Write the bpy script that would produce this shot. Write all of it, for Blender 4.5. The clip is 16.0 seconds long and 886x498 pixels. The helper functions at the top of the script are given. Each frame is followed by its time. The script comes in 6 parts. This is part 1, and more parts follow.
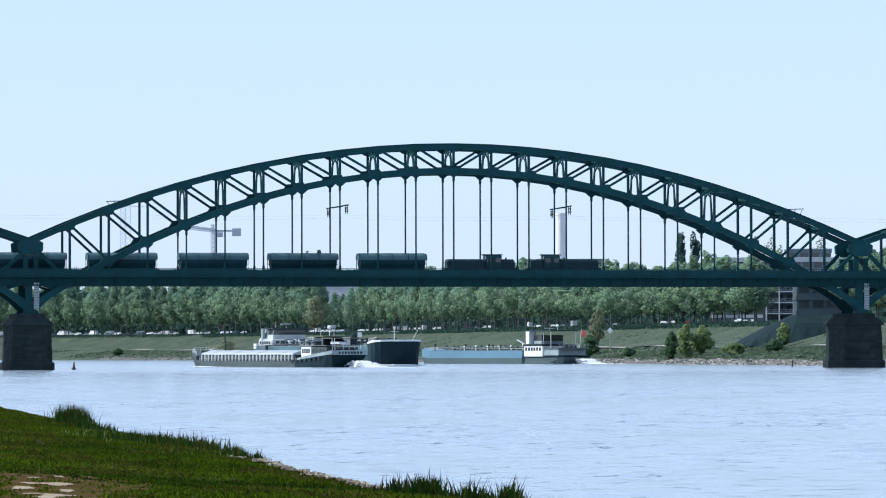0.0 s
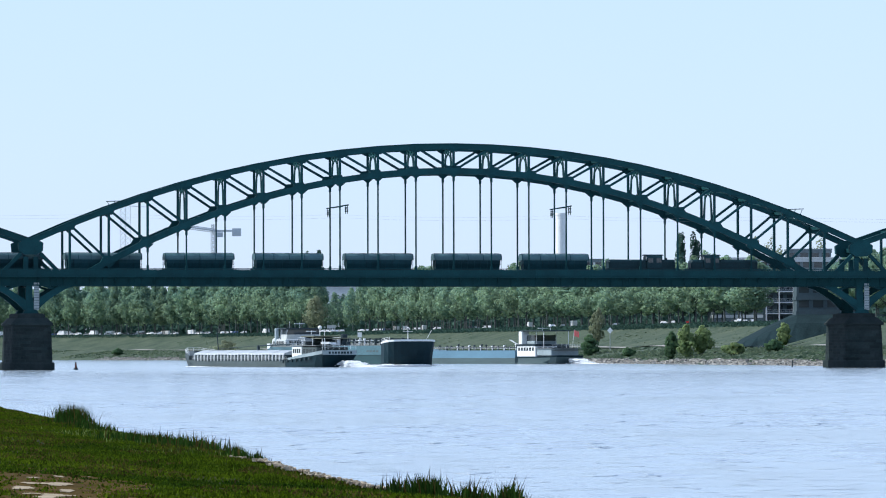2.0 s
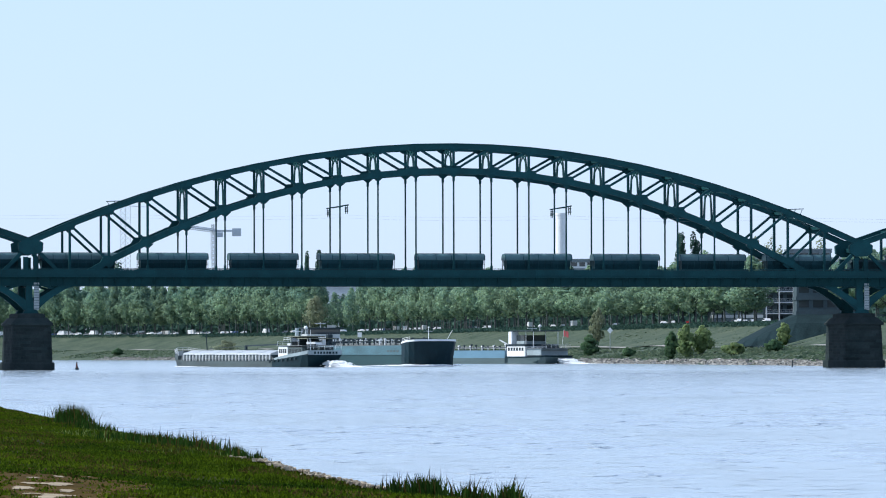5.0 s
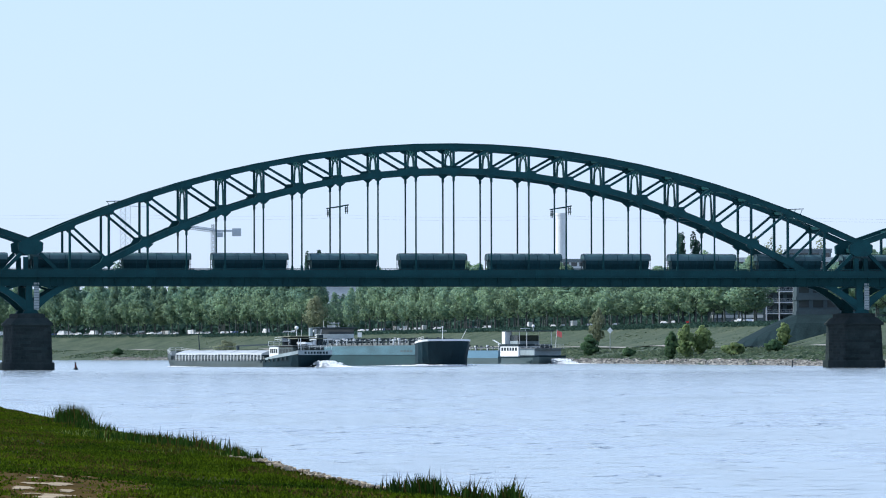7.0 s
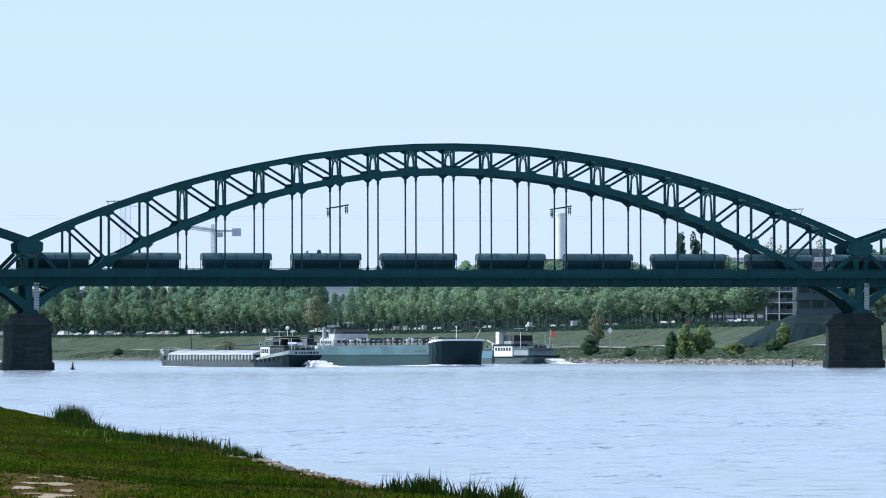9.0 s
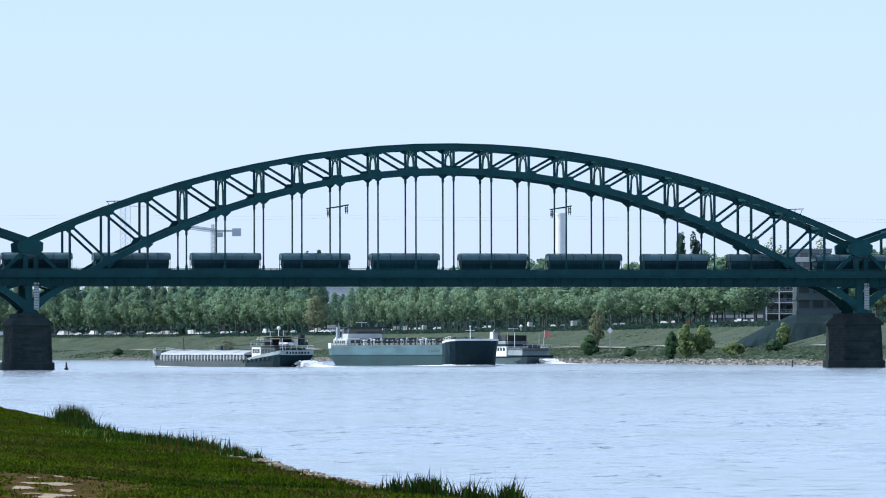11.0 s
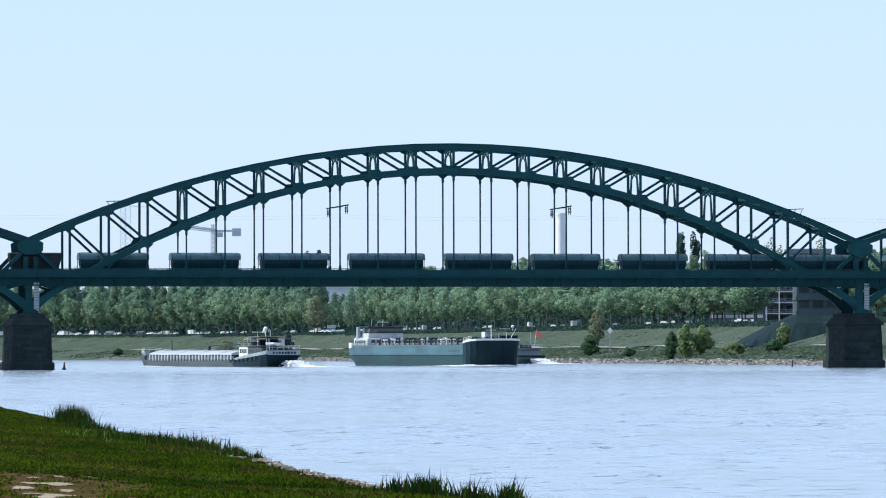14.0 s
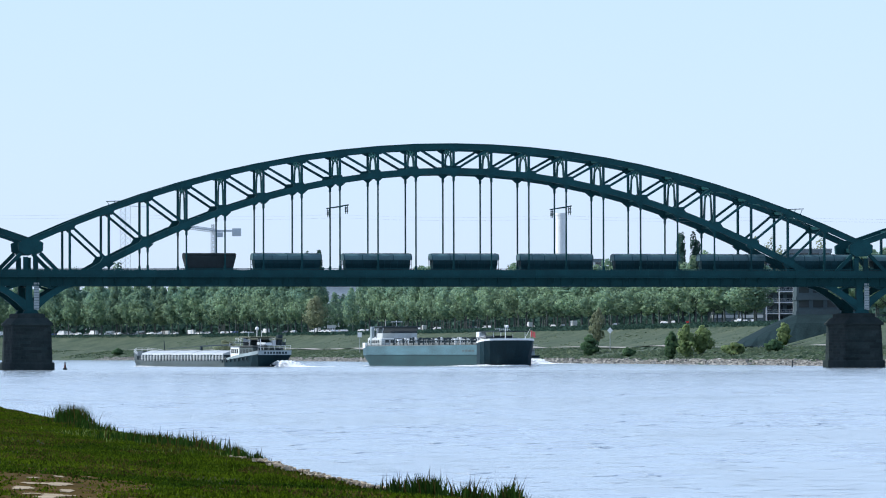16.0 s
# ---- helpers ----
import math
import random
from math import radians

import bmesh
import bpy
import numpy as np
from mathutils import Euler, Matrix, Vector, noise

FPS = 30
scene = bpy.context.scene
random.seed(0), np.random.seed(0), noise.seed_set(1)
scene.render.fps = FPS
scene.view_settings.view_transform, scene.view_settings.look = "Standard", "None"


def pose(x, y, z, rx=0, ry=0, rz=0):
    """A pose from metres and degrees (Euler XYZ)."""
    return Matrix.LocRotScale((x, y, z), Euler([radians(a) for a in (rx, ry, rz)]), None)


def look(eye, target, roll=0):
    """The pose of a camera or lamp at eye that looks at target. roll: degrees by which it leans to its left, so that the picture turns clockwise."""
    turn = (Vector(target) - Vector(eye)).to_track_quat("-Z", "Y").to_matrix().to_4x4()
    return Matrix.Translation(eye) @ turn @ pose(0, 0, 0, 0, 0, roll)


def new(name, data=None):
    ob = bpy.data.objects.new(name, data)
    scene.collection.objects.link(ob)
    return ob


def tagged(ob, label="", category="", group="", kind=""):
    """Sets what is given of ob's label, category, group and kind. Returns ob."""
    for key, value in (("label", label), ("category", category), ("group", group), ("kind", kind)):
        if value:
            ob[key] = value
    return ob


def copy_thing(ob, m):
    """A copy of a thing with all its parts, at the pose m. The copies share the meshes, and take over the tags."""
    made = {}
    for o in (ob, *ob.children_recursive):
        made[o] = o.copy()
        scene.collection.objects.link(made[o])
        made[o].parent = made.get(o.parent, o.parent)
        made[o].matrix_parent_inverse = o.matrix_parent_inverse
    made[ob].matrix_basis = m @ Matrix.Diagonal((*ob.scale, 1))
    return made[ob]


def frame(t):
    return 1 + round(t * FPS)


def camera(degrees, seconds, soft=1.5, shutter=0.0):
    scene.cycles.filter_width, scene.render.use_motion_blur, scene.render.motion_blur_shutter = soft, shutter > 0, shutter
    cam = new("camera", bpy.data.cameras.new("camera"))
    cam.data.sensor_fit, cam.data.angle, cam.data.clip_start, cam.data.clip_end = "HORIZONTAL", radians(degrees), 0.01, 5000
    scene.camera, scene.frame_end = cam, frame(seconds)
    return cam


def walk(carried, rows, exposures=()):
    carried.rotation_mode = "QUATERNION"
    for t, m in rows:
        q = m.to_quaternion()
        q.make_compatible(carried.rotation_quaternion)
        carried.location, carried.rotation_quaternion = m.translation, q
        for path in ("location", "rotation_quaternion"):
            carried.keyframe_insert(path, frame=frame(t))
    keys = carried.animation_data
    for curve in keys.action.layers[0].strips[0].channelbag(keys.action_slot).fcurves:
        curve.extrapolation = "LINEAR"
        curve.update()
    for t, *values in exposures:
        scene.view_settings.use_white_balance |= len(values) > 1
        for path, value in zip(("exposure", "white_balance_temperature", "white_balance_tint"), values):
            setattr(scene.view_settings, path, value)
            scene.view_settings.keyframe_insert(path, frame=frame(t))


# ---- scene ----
# ---------------------------------------------------------------- camera
EYE = (0.0, 0.0, 3.2)
cam = camera(10.005, 16.0, soft=1.05)
CAM_POSE = look(EYE, (0.0, 8956.0, 186.2), roll=-0.128)
walk(cam, [(0.0, CAM_POSE), (16.0, CAM_POSE)],
     exposures=[(0.0, 0.0, 6150.0, 8.5), (16.0, 0.0, 6150.0, 8.5)])

# ---------------------------------------------------------------- light
SUN_TO = Vector((-0.76, -0.06, 0.63)).normalized()
world = bpy.data.worlds.new("sky")
scene.world = world
world.use_nodes = True
wn = world.node_tree
sky = wn.nodes.new("ShaderNodeTexSky")
sky.sky_type = "NISHITA"
sky.sun_disc = False
sky.sun_elevation = math.asin(SUN_TO.z)
sky.sun_rotation = math.atan2(SUN_TO.x, SUN_TO.y)
sky.air_density = 1.0
sky.dust_density = 0.4
sky.ozone_density = 4.0
wn.links.new(sky.outputs[0], wn.nodes["Background"].inputs[0])
wn.nodes["Background"].inputs[1].default_value = 0.05
# the even pale veil of a hazy day over the clear sky
veil = wn.nodes.new("ShaderNodeBackground")
veil.inputs[0].default_value = (0.470, 0.580, 0.802, 1)
both = wn.nodes.new("ShaderNodeAddShader")
wn.links.new(wn.nodes["Background"].outputs[0], both.inputs[0])
wn.links.new(veil.outputs[0], both.inputs[1])
wn.links.new(both.outputs[0], wn.nodes["World Output"].inputs[0])
sun = new("sun", bpy.data.lights.new("sun", "SUN"))
sun.data.energy = 4.6
sun.data.angle = radians(0.6)
sun.data.color = (1.0, 0.95, 0.87)
sun.matrix_world = look((0, 0, 300), Vector((0, 0, 300)) - SUN_TO)


# ---------------------------------------------------------------- materials
def mat(name, col, rough=0.6, metal=0.0, vary=0.25, scale=1.0, bump=0.0, second=None, island=0.0, spec=0.5, stretch=(1, 1, 1), obrand=0.0):
    """A surface with colour variation at two scales and fine relief."""
    m = bpy.data.materials.new(name)
    m.use_nodes = True
    nt = m.node_tree
    n, l = nt.nodes, nt.links
    b = n["Principled BSDF"]
    b.inputs["Metallic"].default_value = metal
    b.inputs["Specular IOR Level"].default_value = spec
    tc = n.new("ShaderNodeTexCoord")
    mp = n.new("ShaderNodeMapping")
    mp.inputs["Scale"].default_value = stretch
    l.new(tc.outputs["Object"], mp.inputs[0])
    big = n.new("ShaderNodeTexNoise")
    big.inputs["Scale"].default_value = 0.35 * scale
    big.inputs["Detail"].default_value = 5
    fine = n.new("ShaderNodeTexNoise")
    fine.inputs["Scale"].default_value = 4.0 * scale
    fine.inputs["Detail"].default_value = 6
    l.new(mp.outputs[0], big.inputs["Vector"])
    l.new(mp.outputs[0], fine.inputs["Vector"])
    add = n.new("ShaderNodeMath")
    add.operation = "ADD"
    l.new(big.outputs[0], add.inputs[0])
    l.new(fine.outputs[0], add.inputs[1])
    half = n.new("ShaderNodeMapRange")
    half.inputs["From Min"].default_value = 0.65
    half.inputs["From Max"].default_value = 1.35
    l.new(add.outputs[0], half.inputs["Value"])
    mix = n.new("ShaderNodeMix")
    mix.data_type = "RGBA"
    lo = [c * (1 - vary) for c in col]
    hi = second or [min(1, c * (1 + vary)) for c in col]
    mix.inputs["A"].default_value = (*lo, 1)
    mix.inputs["B"].default_value = (*hi, 1)
    l.new(half.outputs[0], mix.inputs["Factor"])
    out = mix.outputs["Result"]
    for amount, node, sock in ((island, "ShaderNodeNewGeometry", "Random Per Island"), (obrand, "ShaderNodeObjectInfo", "Random")):
        if amount:
            gi = n.new(node)
            hv = n.new("ShaderNodeHueSaturation")
            mr = n.new("ShaderNodeMapRange")
            mr.inputs["To Min"].default_value = 1 - amount
            mr.inputs["To Max"].default_value = 1 + amount
            l.new(gi.outputs[sock], mr.inputs["Value"])
            l.new(mr.outputs[0], hv.inputs["Value"])
            l.new(out, hv.inputs["Color"])
            out = hv.outputs[0]
    l.new(out, b.inputs["Base Color"])
    rr = n.new("ShaderNodeMapRange")
    rr.inputs["To Min"].default_value = max(0.02, rough - 0.12)
    rr.inputs["To Max"].default_value = min(1, rough + 0.12)
    l.new(fine.outputs[0], rr.inputs["Value"])
    l.new(rr.outputs[0], b.inputs["Roughness"])
    if bump:
        bp = n.new("ShaderNodeBump")
        bp.inputs["Strength"].default_value = 0.6
        bp.inputs["Distance"].default_value = bump
        l.new(fine.outputs[0], bp.inputs["Height"])
        l.new(bp.outputs[0], b.inputs["Normal"])
    return m


def water_material():
    m = bpy.data.materials.new("river_water")
    m.use_nodes = True
    nt = m.node_tree
    n, l = nt.nodes, nt.links
    b = n["Principled BSDF"]
    b.inputs["Base Color"].default_value = (0.32, 0.38, 0.43, 1)
    b.inputs["Roughness"].default_value = 0.16
    b.inputs["IOR"].default_value = 1.333
    tc = n.new("ShaderNodeTexCoord")
    total = None
    for sc, stretch, amp in ((0.22, (0.6, 1.0, 1), 0.14), (0.9, (0.6, 1, 1), 0.2), (3.0, (0.7, 1, 1), 0.1)):
        mp = n.new("ShaderNodeMapping")
        mp.inputs["Scale"].default_value = stretch
        mp.inputs["Rotation"].default_value = (0, 0, radians(-9))
        l.new(tc.outputs["Object"], mp.inputs[0])
        nz = n.new("ShaderNodeTexNoise")
        nz.inputs["Scale"].default_value = sc
        nz.inputs["Detail"].default_value = 3
        l.new(mp.outputs[0], nz.inputs["Vector"])
        ml = n.new("ShaderNodeMath")
        ml.operation = "MULTIPLY"
        ml.inputs[1].default_value = amp
        l.new(nz.outputs[0], ml.inputs[0])
        if total is None:
            total = ml.outputs[0]
        else:
            ad = n.new("ShaderNodeMath")
            ad.operation = "ADD"
            l.new(total, ad.inputs[0])
            l.new(ml.outputs[0], ad.inputs[1])
            total = ad.outputs[0]
    # scattered steeper wavelets, long across the stream
    mp = n.new("ShaderNodeMapping")
    mp.inputs["Scale"].default_value = (0.55, 0.65, 1)
    l.new(tc.outputs["Object"], mp.inputs[0])
    nz = n.new("ShaderNodeTexNoise")
    nz.inputs["Scale"].default_value = 1.5
    nz.inputs["Detail"].default_value = 2
    l.new(mp.outputs[0], nz.inputs["Vector"])
    crest = n.new("ShaderNodeMapRange")
    crest.interpolation_type = "SMOOTHSTEP"
    crest.inputs["From Min"].default_value = 0.6
    crest.inputs["From Max"].default_value = 0.74
    crest.inputs["To Max"].default_value = 2.4
    l.new(nz.outputs[0], crest.inputs["Value"])
    ad = n.new("ShaderNodeMath")
    ad.operation = "ADD"
    l.new(total, ad.inputs[0])
    l.new(crest.outputs[0], ad.inputs[1])
    total = ad.outputs[0]
    bp = n.new("ShaderNodeBump")
    bp.inputs["Strength"].default_value = 1.0
    bp.inputs["Distance"].default_value = 0.12
    l.new(total, bp.inputs["Height"])
    l.new(bp.outputs[0], b.inputs["Normal"])
    return m


M_WATER = water_material()
M_STEEL = mat("green_grey_bridge_paint", (0.008, 0.050, 0.056), 0.65, 0.0, 0.3, 1.0, 0.004, obrand=0.12, spec=0.14)
M_STEEL_LIGHT = mat("pale_grey_steel", (0.33, 0.37, 0.38), 0.5, 0.2, 0.2, 2.0)
M_STONE = mat("pier_sandstone", (0.018, 0.036, 0.038), 0.9, 0.0, 0.45, 1.2, 0.03, second=(0.034, 0.045, 0.045), obrand=0.25, spec=0.12)
M_MORTAR = mat("pier_mortar", (0.02, 0.026, 0.027), 0.95, 0.0, 0.3, 2.0)
# far bank ground, its pale bluish green includes the haze of distance
M_GROUND = mat("hazed_far_bank_soil", (0.05, 0.092, 0.064), 0.95, 0.0, 0.4, 0.35, 0.06, second=(0.11, 0.132, 0.09), spec=0.1)
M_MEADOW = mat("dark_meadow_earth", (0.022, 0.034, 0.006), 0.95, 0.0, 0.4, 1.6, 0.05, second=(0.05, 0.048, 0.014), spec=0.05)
M_SOIL = mat("trodden_brown_soil", (0.055, 0.036, 0.009), 0.95, 0.0, 0.4, 3.0, 0.04, second=(0.11, 0.07, 0.02), spec=0.02)
M_SAND = mat("dry_sandy_soil", (0.34, 0.27, 0.18), 0.95, 0.0, 0.35, 3.0, 0.03, spec=0.1)
M_RIPRAP = mat("bank_stone", (0.27, 0.26, 0.235), 0.9, 0.0, 0.4, 2.0, 0.03, island=0.5)
M_PATH = mat("promenade_paving", (0.36, 0.33, 0.30), 0.9, 0.0, 0.15, 0.5)
M_ROAD = mat("asphalt", (0.055, 0.055, 0.06), 0.9, 0.0, 0.2, 0.5)
M_BALLAST = mat("track_ballast", (0.12, 0.105, 0.09), 0.95, 0.0, 0.4, 6.0, 0.03)
M_RAIL = mat("rail_steel", (0.2, 0.16, 0.13), 0.4, 0.8, 0.2, 2.0)


# ---------------------------------------------------------------- mesh helpers
def part(name, bm, material, parent, label=""):
    """Links a bmesh as one mesh object under a thing or part."""
    me = bpy.data.meshes.new(name)
    bm.to_mesh(me)
    bm.free()
    me.materials.append(material)
    ob = new(name, me)
    if parent is not None:
        ob.parent = parent
    if label:
        ob["label"] = label
    return ob


def thing(name, label, category, group="", kind="", m=None):
    ob = new(name)
    if m is not None:
        ob.matrix_basis = m
    return tagged(ob, label, category, group, kind)


def box(bm, x0, x1, y0, y1, z0, z1, m=None, bevel=0.0):
    vs = [bm.verts.new((x, y, z)) for x in (x0, x1) for y in (y0, y1) for z in (z0, z1)]
    if m is not None:
        for v in vs:
            v.co = m @ v.co
    fs = [bm.faces.new([vs[i] for i in q]) for q in ((0, 1, 3, 2), (4, 6, 7, 5), (0, 4, 5, 1), (2, 3, 7, 6), (0, 2, 6, 4), (1, 5, 7, 3))]
    if bevel:
        es = list({e for f in fs for e in f.edges})
        bmesh.ops.bevel(bm, geom=es, offset=bevel, segments=1, affect="EDGES")
    return bm


def beam(bm, p, q, w, h, up=(0, 0, 1)):
    """A bar from p to q, w wide across and h deep."""
    p, q = Vector(p), Vector(q)
    d = (q - p).normalized()
    s = d.cross(Vector(up))
    if s.length < 1e-4:
        s = d.cross(Vector((0, 1, 0)))
    s.normalize()
    u = s.cross(d)
    vs = [bm.verts.new(e + s * a * w / 2 + u * b * h / 2) for e in (p, q) for a, b in ((-1, -1), (1, -1), (1, 1), (-1, 1))]
    for f in ((3, 2, 1, 0), (4, 5, 6, 7), (0, 1, 5, 4), (1, 2, 6, 5), (2, 3, 7, 6), (3, 0, 4, 7)):
        bm.faces.new([vs[i] for i in f])
    return bm


def tube(bm, p, q, r0, r1=None, n=8):
    p, q = Vector(p), Vector(q)
    r1 = r0 if r1 is None else r1
    d = (q - p).normalized()
    s = d.orthogonal().normalized()
    u = d.cross(s)
    a = [bm.verts.new(p + (s * math.cos(t) + u * math.sin(t)) * r0) for t in [2 * math.pi * i / n for i in range(n)]]
    b = [bm.verts.new(q + (s * math.cos(t) + u * math.sin(t)) * r1) for t in [2 * math.pi * i / n for i in range(n)]]
    for i in range(n):
        bm.faces.new((a[i], a[(i + 1) % n], b[(i + 1) % n], b[i]))
    bm.faces.new(a[::-1])
    bm.faces.new(b)
    return bm


def loft(bm, rings, caps=True):
    """Skins closed rings of points of equal count."""
    vr = [[bm.verts.new(p) for p in r] for r in rings]
    n = len(vr[0])
    for a, b in zip(vr, vr[1:]):
        for i in range(n):
            bm.faces.new((a[i], a[(i + 1) % n], b[(i + 1) % n], b[i]))
    if caps:
        bm.faces.new(vr[0][::-1])
        bm.faces.new(vr[-1])
    return bm


def plate(bm, pts, y0, y1):
    """An upright plate: the outline pts (x, z) from y0 to y1."""
    return loft(bm, [[(x, y0, z) for x, z in pts], [(x, y1, z) for x, z in pts]])


def mesh_object(name, verts, faces, material, parent=None, label="", smooth=False):
    me = bpy.data.meshes.new(name)
    me.from_pydata(verts, [], faces)
    me.materials.append(material)
    if smooth:
        me.polygons.foreach_set("use_smooth", [True] * len(me.polygons))
    ob = new(name, me)
    ob.parent = parent
    if label:
        ob["label"] = label
    return ob


# ---------------------------------------------------------------- ground and river
def lerp_table(table, v):
    """Piecewise straight interpolation in a short table of pairs."""
    if v <= table[0][0]:
        return table[0][1]
    for (a, p), (b, q) in zip(table, table[1:]):
        if v <= b:
            return p + (q - p) * (v - a) / (b - a)
    return table[-1][1]


NEAR_SHORE = [(-400, 34), (0, 12), (48, 6.5), (72, 3.4), (90, 2.0), (98, 0.1), (105.6, -1.0), (120, -2.9), (155, -7.1), (171, -9.7), (213, -15.7),
              (261, -22.2), (345, -32), (620, -66), (980, -118), (1500, -260), (2000, -450), (2400, -760), (2620, -1250), (2800, -3000)]
FAR_SHORE = [(-400, 330), (0, 300), (800, 190), (1000, 125), (1123, 85), (1307, 60.7), (1426, 42.4), (1693, -6.4), (1838, -37.8), (2200, -109),
             (2400, -188), (2520, -300), (2620, -520), (2720, -1000), (2800, -2900)]
NEAR_PROFILE = [(-30, -2.5), (-4, -0.8), (0, -0.12), (0.4, 0.06), (0.9, 0.42), (3, 0.62), (8, 0.95), (16, 1.35), (40, 1.7), (120, 3.5), (400, 6), (4000, 8)]
FAR_PROFILE = [(-30, -2.5), (-3, -0.5), (0, -0.1), (3, 0.7), (9, 2.0), (14, 2.7), (28, 4.3), (34, 4.5), (40, 4.8), (58, 9.0), (66, 11.4), (70, 11.8), (100, 12), (4000, 13)]


def slope_of(table, y):
    return (lerp_table(table, y + 12) - lerp_table(table, y - 12)) / 24


def metre_by_metre(table):
    """The shore and its stretch, sampled once along y."""
    return ([lerp_table(table, y) for y in range(-440, 2860)], [math.sqrt(1 + slope_of(table, y) ** 2) for y in range(-440, 2860)])


NEAR_LINE, FAR_LINE = metre_by_metre(NEAR_SHORE), metre_by_metre(FAR_SHORE)


def along(values, y):
    f = min(max(y + 440.0, 0.0), 3298.0)
    i = int(f)
    return values[i] + (values[i + 1] - values[i]) * (f - i)


def near_x(y, d):
    return along(NEAR_LINE[0], y) - d * along(NEAR_LINE[1], y)


def far_x(y, d):
    return along(FAR_LINE[0], y) + d * along(FAR_LINE[1], y)


def near_z(x, y, d):
    z = lerp_table(NEAR_PROFILE, d)
    if 0.5 < d < 200:
        z += min(1, d / 4) * 0.16 * noise.noise(Vector((x * 0.12, y * 0.06, 3)))
    return z


def far_z(x, y, d):
    z = lerp_table(FAR_PROFILE, d)
    if 10 < d < 66:
        z += 0.5 * noise.noise(Vector((x * 0.03, y * 0.03, 1)))
    return z


def water_sheet():
    """The river: one sheet with low waves where the eye can tell them apart."""
    rng = np.random.RandomState(12)
    ys = [-400.0, -100.0, 20.0, 60.0]
    y = 84.0
    while y < 1150:
        ys.append(y)
        y += 0.42 + 0.0011 * max(0, y - 100)
    ys += [1200, 1300, 1450, 1700, 2000, 2400, 2790]
    ys = np.array(ys)
    s = np.linspace(-1, 1, 190)
    X = s[None, :] * (0.094 * np.maximum(ys, 60)[:, None] + 2)
    X = np.concatenate([np.full((len(ys), 1), -3500.0), X, np.full((len(ys), 1), 900.0)], 1)
    Y = np.repeat(ys[:, None], X.shape[1], 1)
    Z = np.zeros_like(X)
    for i in range(34):
        lam = 1.2 * (6.0 / 1.2) ** rng.uniform()
        ang = rng.normal(1.25, 0.55)
        k = 2 * math.pi / lam
        Z += 0.0032 * lam ** 0.75 * np.sin(k * (X * math.cos(ang) + Y * math.sin(ang)) + rng.uniform(0, 6.28))
    gust = np.zeros_like(X)
    for i in range(10):
        lam = rng.uniform(14, 60)
        ang = rng.uniform(0, 6.28)
        gust += np.sin(2 * math.pi / lam * (X * math.cos(ang) + 0.5 * Y * math.sin(ang)) + rng.uniform(0, 6.28))
    fade = np.clip((ys - 60) / 40, 0, 1) * np.clip((1150 - ys) / 250, 0, 1)
    Z *= (0.75 + 0.16 * np.clip(gust, -3, 3)) * fade[:, None]
    Z[:, 0] = 0
    Z[:, -1] = 0
    n, m = X.shape
    verts = np.stack([X, Y, Z], -1).reshape(-1, 3)
    idx = np.arange(n * m).reshape(n, m)
    faces = np.stack([idx[:-1, :-1], idx[:-1, 1:], idx[1:, 1:], idx[1:, :-1]], -1).reshape(-1, 4)
    return mesh_object("water", verts.tolist(), faces.tolist(), M_WATER, smooth=True)


def build_ground():
    ys = [-400, -200, -60, 0, 30, 50] + [60 + 2.0 * i for i in range(60)] + [180 + 5 * i for i in range(37)] + [365 + 35 * i for i in range(68)]
    ys = [y for y in ys if y <= 2740] + [2780]
    nd = [3000, 1200, 400, 160, 120, 80, 50, 40, 36] + [30 - 1.5 * i for i in range(10)] + [16, 15, 13.5, 12, 10.5, 9, 8, 7.5, 6, 4.5, 3, 2.6, 2.0, 1.5, 1.2, 0.9, 0.65, 0.4, 0.2, 0, -4, -30]
    fd = [-30, -3, 0, 1.5, 3, 6, 9, 11, 14, 18, 22, 26, 28, 31, 34, 37, 40, 44, 48, 52, 55, 58, 62, 66, 68, 70, 80, 90, 100, 130, 200, 400, 900, 2500]
    verts, faces = [], []
    for y in ys:
        for d in nd:
            wob = 0.35 * noise.noise(Vector((y * 0.15, 0, 5))) + 0.15 * noise.noise(Vector((y * 0.6, 0, 9))) if y < 400 else 0
            x = near_x(y, d) + wob * (1 if abs(d) < 6 else 0)
            verts.append((x, y, near_z(x, y, d)))
        for d in fd:
            x = far_x(y, d)
            verts.append((x, y, far_z(x, y, d)))
    k = len(nd) + len(fd)
    # the plain beyond the last bend
    for x_i in range(k):
        x = -6000 + 12000 * x_i / (k - 1)
        verts.append((x, 4900, 13))
    rows = len(ys) + 1
    for r in range(rows - 1):
        for c in range(k - 1):
            a = r * k + c
            faces.append((a, a + 1, a + k + 1, a + k))
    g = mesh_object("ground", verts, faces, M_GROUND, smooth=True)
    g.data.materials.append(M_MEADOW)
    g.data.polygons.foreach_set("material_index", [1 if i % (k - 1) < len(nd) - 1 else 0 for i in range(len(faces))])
    tagged(g, "grassy river banks and embankment with bare patches", "ground", kind="structure")
    w = water_sheet()
    tagged(w, "pale rippled river water reflecting the sky", "river", kind="structure")


build_ground()


def strip(name, d0, d1, lift, material, y0, y1, label, category, step=12):
    """A paved band along the far bank between two distances from the shore."""
    verts, faces = [], []
    ys = np.arange(y0, y1, step)
    ds = (d0, (d0 + d1) / 2, d1)
    for y in ys:
        for d in ds:
            x = far_x(y, d)
            verts.append((x, y, far_z(x, y, d) + lift))
    for r in range(len(ys) - 1):
        for c in range(2):
            a = r * 3 + c
            faces.append((a, a + 1, a + 4, a + 3))
    ob = mesh_object(name, verts, faces, material)
    return tagged(ob, label, category, kind="structure")


